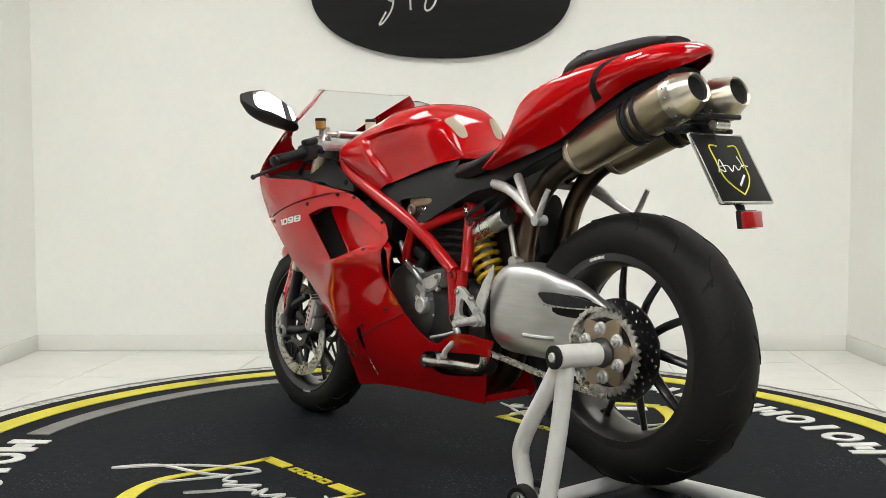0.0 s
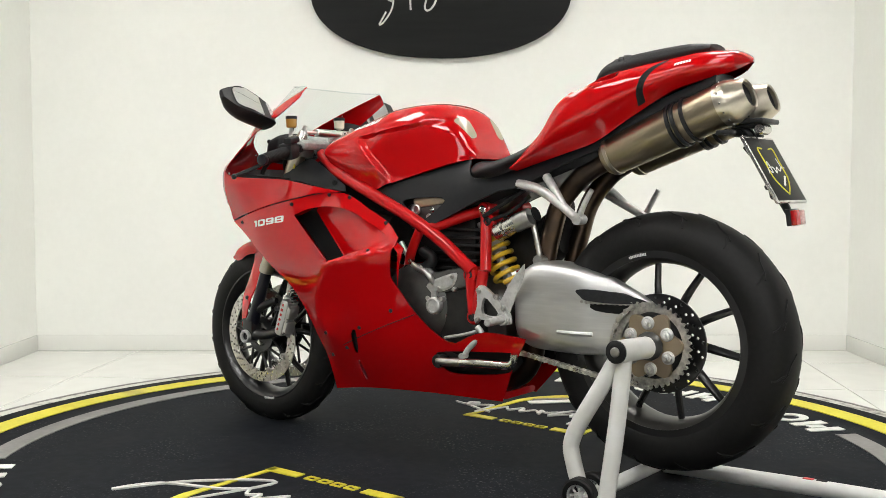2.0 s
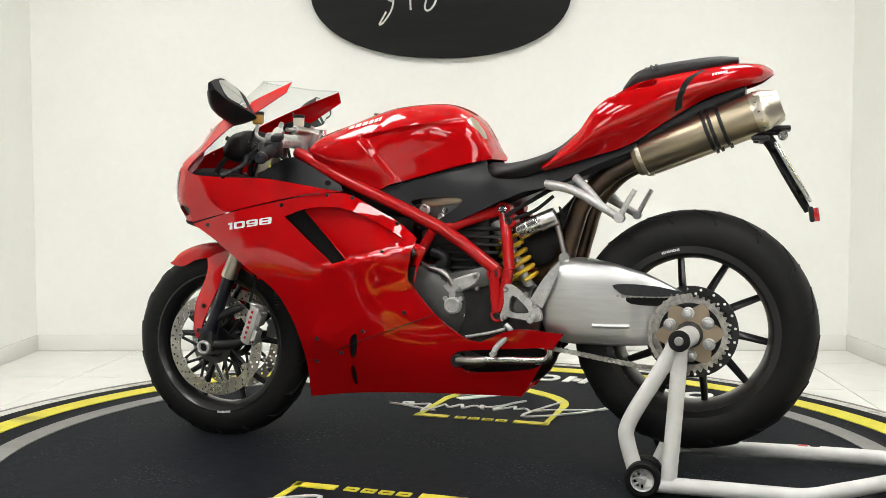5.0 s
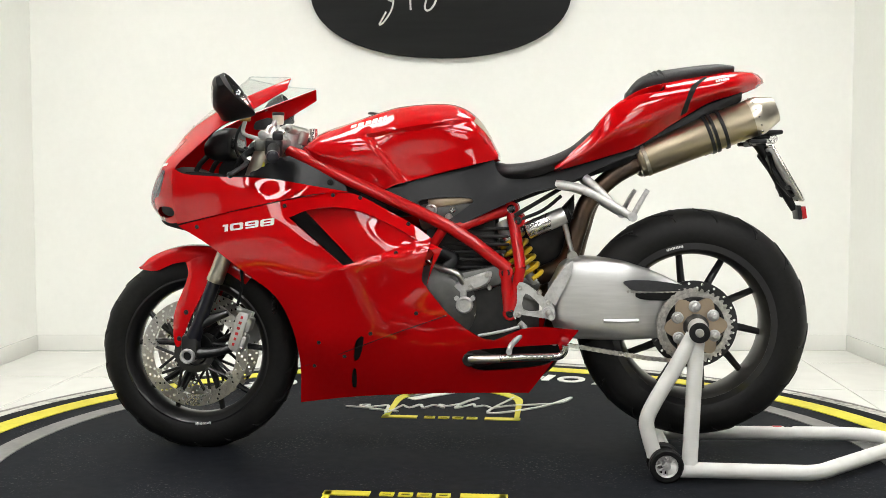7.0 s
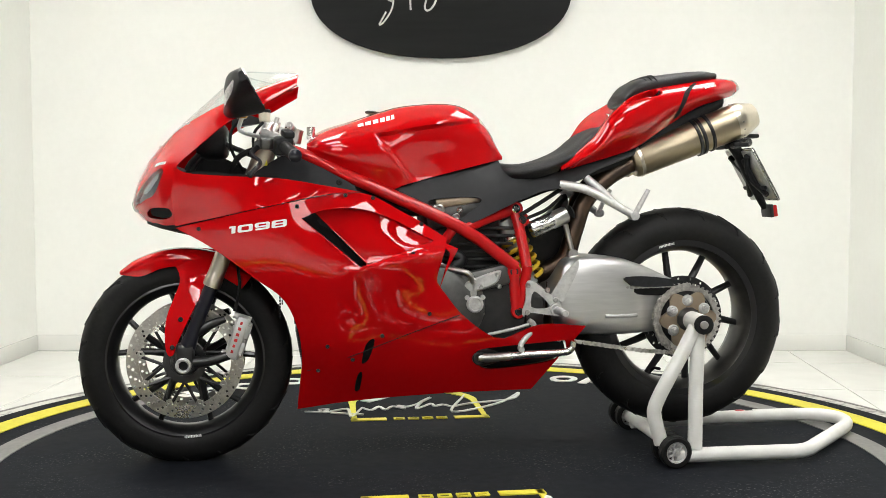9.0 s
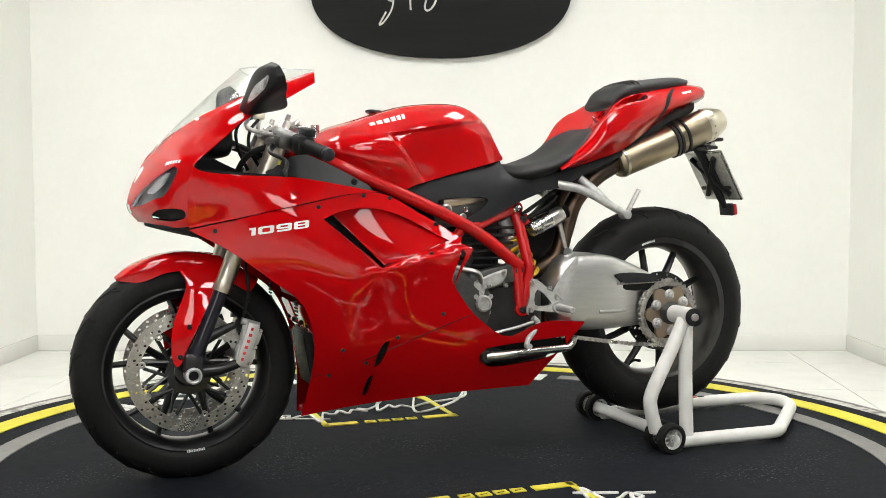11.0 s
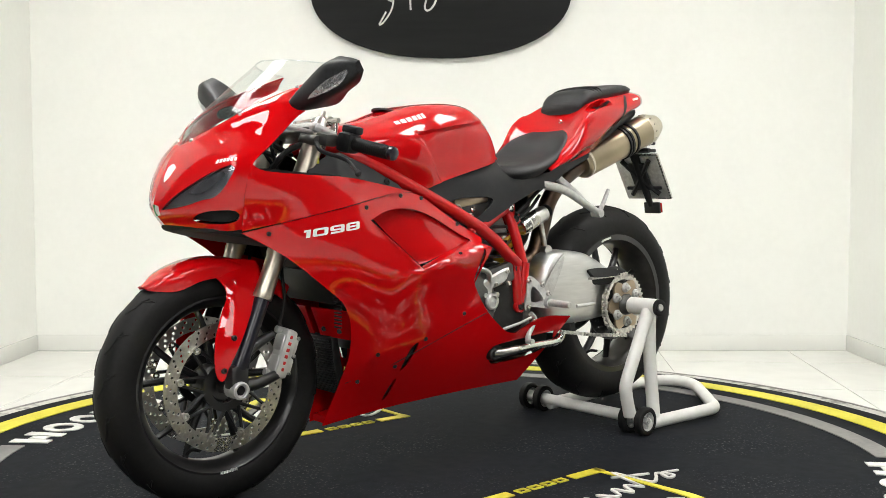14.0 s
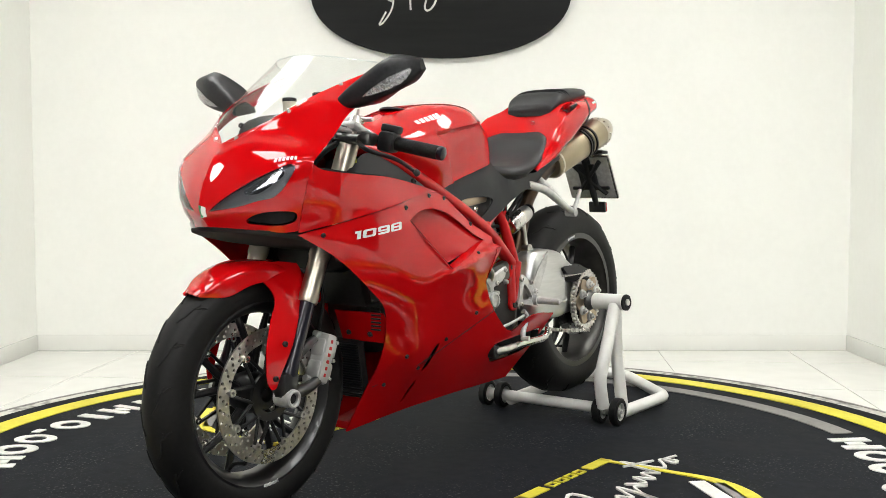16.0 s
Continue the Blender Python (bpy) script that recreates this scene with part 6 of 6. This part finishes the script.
    rf = part("reflector", rbox((0.014, 0.062, 0.036), 0.003, pose(-1.042, 0.0, 0.708, 0, 8, 0)), REDLENS, pl, "red rear reflector")
    part("housing", rbox((0.012, 0.066, 0.040), 0.003, pose(-1.030, 0.0, 0.708, 0, 8, 0)), PLASTIC, rf, "black backing")


def build_front(bike):
    fk = empty("front_fork")
    fk.parent = bike
    fk.location.y = 0.012
    tagged(fk, "upside-down front fork with radial brake calipers")
    d = Vector((-0.37, 0, 0.93)).normalized()
    for s in (1, -1):
        foot = Vector((0.708, 0.105 * s, 0.325))
        part("lower_leg", lathe([(0.020, 0), (0.023, 0.02), (0.0190, 0.05), (0.0190, 0.19), (0.018, 0.20)], foot, foot + d, 24, True), BLUEBLACK, fk, "dark blue-black fork leg")
        part("upper_tube", lathe([(0.0235, 0.195), (0.0245, 0.20), (0.0245, 0.215), (0.0232, 0.22), (0.0232, 0.30), (0.026, 0.31), (0.026, 0.64)], foot, foot + d, 28, True), FORKTUBE, fk, "pale titanium-toned fork tube")
        part("fork_cap", lathe([(0.024, 0.64), (0.024, 0.652), (0.018, 0.658), (0.015, 0.672), (0.008, 0.678), (0.006, 0.695)], foot, foot + d, 20, True), STEEL, fk, "bright fork cap")
        part("fork_bottom", join(rbox((0.05, 0.045, 0.075), 0.012, pose(0.708, 0.105 * s, 0.315, 0, 0, 0)), tube([(0.70, 0.108 * s, 0.298), (0.64, 0.100 * s, 0.300), (0.575, 0.094 * s, 0.318)], (0.018, 0.012), 10, 3), tube([(0.69, 0.105 * s, 0.375), (0.64, 0.10 * s, 0.40), (0.60, 0.094 * s, 0.415)], (0.016, 0.010), 10, 3)), BLACKMETAL, fk, "black axle clamp")
        part("axle_nut", lathe([(0.0, 0.0), (0.013, 0.0), (0.013, 0.018), (0.0175, 0.02), (0.0215, 0.018), (0.0225, 0.0), (0.0225, -0.03)], (0.711, 0.117 * s, 0.292), (0.711, 2 * s, 0.292), 24), CASTALU, fk, "silver hollow axle end")
        # black plug in the axle end paints its hollow as shaded
        part("axle_bore_disc", cyl((0.711, 0.110 * s, 0.292), (0.711, 0.1295 * s, 0.292), 0.0115, n=20), GROOVE, fk, "black disc for the shade in the hollow axle")
        # caliper
        cp = empty("brake_caliper")
        cp.parent = fk
        m = pose(0.567, 0.084 * s, 0.362, 0, -19, 0)
        part("caliper_body", join(rbox((0.034, 0.050, 0.122), 0.008, m), rbox((0.050, 0.044, 0.045), 0.008, m @ pose(-0.004, -0.002 * s, 0.026)), rbox((0.050, 0.044, 0.045), 0.008, m @ pose(-0.004, -0.002 * s, -0.028)), cyl(m @ Vector((0.03, -0.01, 0.055)), m @ Vector((-0.02, -0.01, 0.055)), 0.009), cyl(m @ Vector((0.03, -0.01, -0.055)), m @ Vector((-0.02, -0.01, -0.055)), 0.009)), CALIPER, cp, "silver radial brake caliper")
        bars = [rbox((0.007 if i in (0, 5, 4) else 0.009, 0.002, 0.0085), 0.001, m @ pose(0.002, 0.0255 * s, 0.043 - 0.0165 * i)) for i in range(6)]
        part("mark", join(*bars), REDPRINT, cp, "red lettering blocks")
        for z in (0.045, 0.0, -0.045):
            part("screw", bolt(m @ Vector((-0.022, 0.020 * s, z)), (0, s, 0), 0.005, 0.004), STEEL, cp)
        part("brake_hose", tube([(0.575, 0.085 * s, 0.435), (0.56, 0.085 * s, 0.50), (0.565, 0.08 * s, 0.58), (0.55, 0.07 * s, 0.66)], 0.0045, 8, 5), GROOVE, cp, "black brake hose")
    part("top_yoke", join(rbox((0.075, 0.27, 0.028), 0.012, pose(0.463, 0, 0.918, 0, -22, 0)), cyl((0.44, 0, 0.89), (0.425, 0, 0.945), 0.022, n=18)), CASTALU, fk, "silver top yoke")
    part("bottom_yoke", rbox((0.08, 0.27, 0.05), 0.014, pose(0.545, 0, 0.71, 0, -22, 0)), BLACKMETAL, fk, "black lower yoke")
    part("steering_damper", join(cyl((0.41, -0.09, 0.945), (0.42, 0.09, 0.948), 0.013, n=16, bev=0.002), cyl((0.42, 0.05, 0.948), (0.423, 0.13, 0.948), 0.006, n=10), cyl((0.36, 0.02, 0.915), (0.36, 0.02, 0.95), 0.012, n=14)), STEEL, fk, "polished steering damper")
    # mudguard
    fd = empty("front_mudguard")
    fd.parent = bike
    fd.location.y = 0.008
    tagged(fd, "glossy red front mudguard")
    ribs = []
    for a, r, w in ((54.0, 0.310, 0.026), (64, 0.316, 0.052), (78, 0.318, 0.066), (92, 0.317, 0.072), (108, 0.313, 0.074), (128, 0.308, 0.072)):
        t = radians(a)
        row = []
        for f, q in ((1, -0.045 if a > 58 else -0.006), (0.97, -0.02 if a > 58 else -0.003), (0.78, -0.006), (0.4, -0.001), (0, 0)):
            row.append((FW.x + (r + q) * math.cos(t), w * f, FW.z + (r + q) * math.sin(t)))
        ribs.append(row)
    s_top = lofted(sym(ribs))
    v, f = grid(s_top, 24, 24)
    low = [Vector(p) - (Vector(p) - Vector((FW.x, p[1], FW.z))).normalized() * 0.004 for p in v]
    part("shell", join((v, f), (low, [q[::-1] for q in f])), RED, fd, "", 60)
    skirt = bulge([(0.735, 0.56, 0.068), (0.65, 0.58, 0.074), (0.70, 0.51, 0.104), (0.735, 0.42, 0.112), (0.74, 0.33, 0.112), (0.68, 0.50, 0.104), (0.76, 0.50, 0.070)])
    out = smooth2([(0.765, 0.585, 1), (0.732, 0.555), (0.722, 0.520), (0.738, 0.475), (0.758, 0.42), (0.763, 0.36), (0.757, 0.322), (0.742, 0.318), (0.727, 0.355), (0.686, 0.440), (0.646, 0.520), (0.625, 0.575), (0.630, 0.598, 1), (0.70, 0.604)], 4)
    for s in (1, -1):
        k = part("skirt", fl(skin(skirt, out, (), 0.02, 0.004), s), RED, fd, "red fork-side skirt", 60)
        for x, z in ((0.718, 0.418), (0.742, 0.340)):
            part("screw", fl(bolt((x, skirt(x, z)[1] + 0.001, z), (0, 1, 0), 0.007, 0.004), s), DARK, k)
    # handlebars
    for s in (1, -1):
        hb = empty("handlebar")
        hb.parent = bike
        tagged(hb, "clip-on handlebar with black grip and lever")
        G0, G1 = Vector((0.452, 0.132 * s, 0.905)), Vector((0.404, 0.335 * s, 0.860))
        d2 = (G1 - G0).normalized()
        L = (G1 - G0).length
        part("clamp", join(lathe([(0.027, -0.02), (0.036, -0.018), (0.036, 0.018), (0.027, 0.02)], Vector((0.475, 0.105 * s, 0.90)), Vector((0.475, 0.105 * s, 0.90)) + d, 24, closed=True), cyl((0.475, 0.11 * s, 0.90), G0 + d2 * 0.03, 0.014, n=14)), ENGINE, hb, "dark metal clip-on clamp")
        part("bar", cyl(G0, G1, 0.011, n=14), PLASTIC, hb)
        ribs = [(0.0165, L - 0.125), (0.019, L - 0.122)]
        for i in range(16):
            q = L - 0.118 + i * 0.0068
            ribs += [(0.0175, q), (0.0168, q + 0.003), (0.0168, q + 0.0045), (0.0175, q + 0.006)]
        part("grip", lathe(ribs + [(0.0165, L - 0.004)], G0, G1, 20, True), RUBBER, hb, "ribbed black grip")
        part("bar_end", lathe([(0.016, L - 0.003), (0.0175, L), (0.0165, L + 0.010), (0.010, L + 0.014)], G0, G1, 20, True), BLUEBLACK, hb, "dark bar end")
        c = G0 + d2 * 0.075
        q = d2.to_track_quat("Y", "Z").to_matrix().to_4x4()
        part("switch_box", join(rbox((0.05, 0.045, 0.05), 0.010, Matrix.Translation(c) @ q), rbox((0.03, 0.05, 0.02), 0.006, Matrix.Translation(c + Vector((-0.012, 0, 0.032))) @ q)), PLASTIC, hb, "black switch housing")
        part("lever_perch", join(rbox((0.05, 0.04, 0.032), 0.008, Matrix.Translation(G0 + d2 * 0.035 + Vector((0.03, 0, 0.0))) @ q), cyl(G0 + Vector((0.05, -0.03 * s, -0.005)), G0 + Vector((0.05, 0.035 * s, -0.012)), 0.013, n=14)), ENGINE, hb, "dark metal master cylinder")
        part("lever", join(tube([G0 + d2 * 0.03 + Vector((0.058, 0, -0.01)), G0 + d2 * 0.08 + Vector((0.085, 0, -0.022)), G0 + d2 * 0.15 + Vector((0.075, 0, -0.03)), Vector((0.515, 0.350 * s, 0.812))], (0.008, 0.006), 10, 5, 0.7), lathe([(0.0, -0.009), (0.006, -0.006), (0.009, 0), (0.006, 0.006), (0.0, 0.009)], (0.515, 0.352 * s, 0.811), (0.515, 2 * s, 0.811), 12)), PLASTIC, hb, "black lever")
        cx = Vector((0.55, 0.082, 0.985)) if s > 0 else Vector((0.493, -0.078, 0.985))
        cup = part("reservoir", lathe([(0.013, -0.016), (0.0165, -0.012), (0.0175, 0.010), (0.0175, 0.012)], cx, cx + Vector((0, 0, 1)), 20, True), AMBER if s > 0 else CLEARPLASTIC, hb, "amber fluid cup" if s > 0 else "pale translucent fluid cup")
        part("lid", lathe([(0.0185, 0.012), (0.0185, 0.020), (0.016, 0.022)], cx, cx + Vector((0, 0, 1)), 20, True), PLASTIC, cup, "black lid")
        part("cup_bracket", tube([cx + Vector((0, 0, -0.015)), cx + Vector((0.005, 0, -0.05)), G0 + Vector((0.04, 0, 0.01))], 0.006, 8, 3), CASTALU, hb)
        part("hose", tube([cx + Vector((0.004, -0.01 * s, -0.016)), cx + Vector((0.03, -0.02 * s, -0.05)), cx + Vector((0.03, -0.01 * s, -0.10)), cx + Vector((0.0, -0.03 * s, -0.16))], 0.0045, 8, 4), GROOVE, hb, "black hose")
    part("ignition_tag", rbox((0.02, 0.006, 0.05), 0.002, pose(0.488, 0.135, 0.835, 0, 8, 0)), YELLOW, bike, "small yellow label tag")
    part("wiring", tube([(0.50, 0.10, 0.89), (0.56, 0.10, 0.86), (0.58, 0.06, 0.80), (0.52, 0.05, 0.75)], 0.008, 8, 5), GROOVE, bike, "black wiring sleeve")
    part("key_switch", cyl((0.405, 0, 0.905), (0.395, 0, 0.945), 0.016, n=16, bev=0.002), STEEL, bike)
    # instrument pod
    ip = part("instrument_pod", oval([(0.675, 0.865, 0.915, -0.075, 0.075), (0.645, 0.855, 0.945, -0.095, 0.095), (0.605, 0.860, 0.955, -0.095, 0.095), (0.595, 0.87, 0.945, -0.085, 0.085)], 20, 0.6), PLASTIC, bike, "black instrument pod")
    part("display", rbox((0.003, 0.13, 0.055), 0.001, pose(0.593, 0, 0.907, 0, 12, 0)), SMOKE, ip, "dark display glass")
    for s in (1, -1):
        part("pod_bracket", fl(tube([(0.66, 0.06, 0.88), (0.70, 0.07, 0.83), (0.70, 0.07, 0.76)], 0.008, 8, 3), s), DARK, bike)
    # mirrors
    for s in (1, -1):
        mr = empty("mirror")
        mr.parent = bike
        tagged(mr, "black mirror with clear indicator lens")
        sec = [(0.168, (0.590, 0.960), (0.590, 0.982), (0.562, 0.992), (0.548, 0.966)), (0.215, (0.574, 0.966), (0.582, 1.018), (0.510, 1.030), (0.482, 0.980)),
               (0.29, (0.570, 0.986), (0.578, 1.054), (0.537, 1.080), (0.4965, 1.006)), (0.345, (0.556, 1.010), (0.560, 1.062), (0.536, 1.078), (0.505, 1.022)), (0.382, (0.536, 1.042), (0.540, 1.062), (0.531, 1.068), (0.5185, 1.046))]
        ribs = []
        for y, *q in sec:
            loop = smooth2([(*q[0],), (*q[1],), (*q[2], 1), (*q[3], 1)], 5)
            n0 = len(loop)
            ribs.append([(x, y, z) for x, z in loop] + [(loop[0][0], y, loop[0][1])])
        nv = len(ribs[0]) - 1
        sf = lofted(ribs)
        part("housing", fl(capped(grid(sf, 20, nv), 20, nv), s), PLASTIC, mr, "black mirror housing", 45)
        nrm = Vector((-0.876, 0, 0.482))

        def gl(y, k):
            """The flat glass, leaning forward at its top."""
            f = max(0.0, min(1.0, (y - 0.215) / 0.075))
            g2 = max(0.0, min(1.0, (y - 0.29) / 0.055))
            top, low = 1.030 + 0.050 * f - 0.002 * g2, 0.980 + 0.026 * f + 0.016 * g2
            z = low + (top - low) * k
            return Vector((0.485 + 0.55 * (z - 0.985), y, z)) + nrm * 0.004
        quad = smooth2([(0.222, 0.08), (0.222, 0.90), (0.29, 0.94), (0.338, 0.92), (0.345, 0.5), (0.338, 0.10), (0.29, 0.07)], 3)
        part("mirror_glass", fl(skin(gl, quad, (), 0.3, 0.002), s), MIRROR, mr, "silver mirror glass")
        ind = smooth2([(0.36, 0.085), (0.60, 0.160, 1), (0.86, 0.190, 1), (0.88, 0.13), (0.74, 0.035)], 3)
        g = skin(sf, ind, (), 0.05, 0.001, 0.0)
        v, f2 = g
        cen = Vector((0.535, 0.28, 1.02))
        v = [Vector(p) + Vector((1, 0, -0.1)) * 0.0022 for p in v]
        lens = part("indicator_lens", fl((v, f2), s), FACET, mr, "clear faceted indicator lens")
    # crossed bracing between cowl and headstock
    part("cowl_bracket", join(tube([(0.50, 0.04, 0.86), (0.60, 0.07, 0.90), (0.66, 0.08, 0.93)], 0.007, 8, 3), tube([(0.50, -0.04, 0.86), (0.60, -0.07, 0.90), (0.66, -0.08, 0.93)], 0.007, 8, 3)), DARK, bike, "black cowl stay")


# ---------------------------------------------------------------- build
build_room()
build_sign()
light = build_softbox(pose(1.05, -3.45, FLOOR, 0, 0, 14))
build_softbox(pose(-1.15, -3.45, FLOOR, 0, 0, -14), light)
turntable = build_turntable()
stand = build_stand()
bike = empty("motorcycle", "glossy red sport motorcycle raised on a paddock stand", "motorcycle")
build_wheel(bike, True)
build_wheel(bike, False)
build_sprocket(bike)
build_body(bike)
build_frame(bike)
build_engine(bike)
build_exhaust(bike)
build_rear(bike)
build_front(bike)

# the platform turns at an even pace, in degrees
HEADING = [130.317 + 6.528 * t for t in range(17)]


def motions():
    on_stand = pose(0.022, -0.052, 0)
    on_bike = pose(0.0143, -0.0295, 0, 0, 0, -1.21)
    walk(turntable, [(t, pose(0, 0, 0, 0, 0, a)) for t, a in enumerate(HEADING)])
    walk(stand, [(t, pose(0, 0, 0, 0, 0, a) @ on_stand) for t, a in enumerate(HEADING)])
    walk(bike, [(t, pose(0, 0, 0, 0, 0, a) @ on_bike) for t, a in enumerate(HEADING)])


motions()
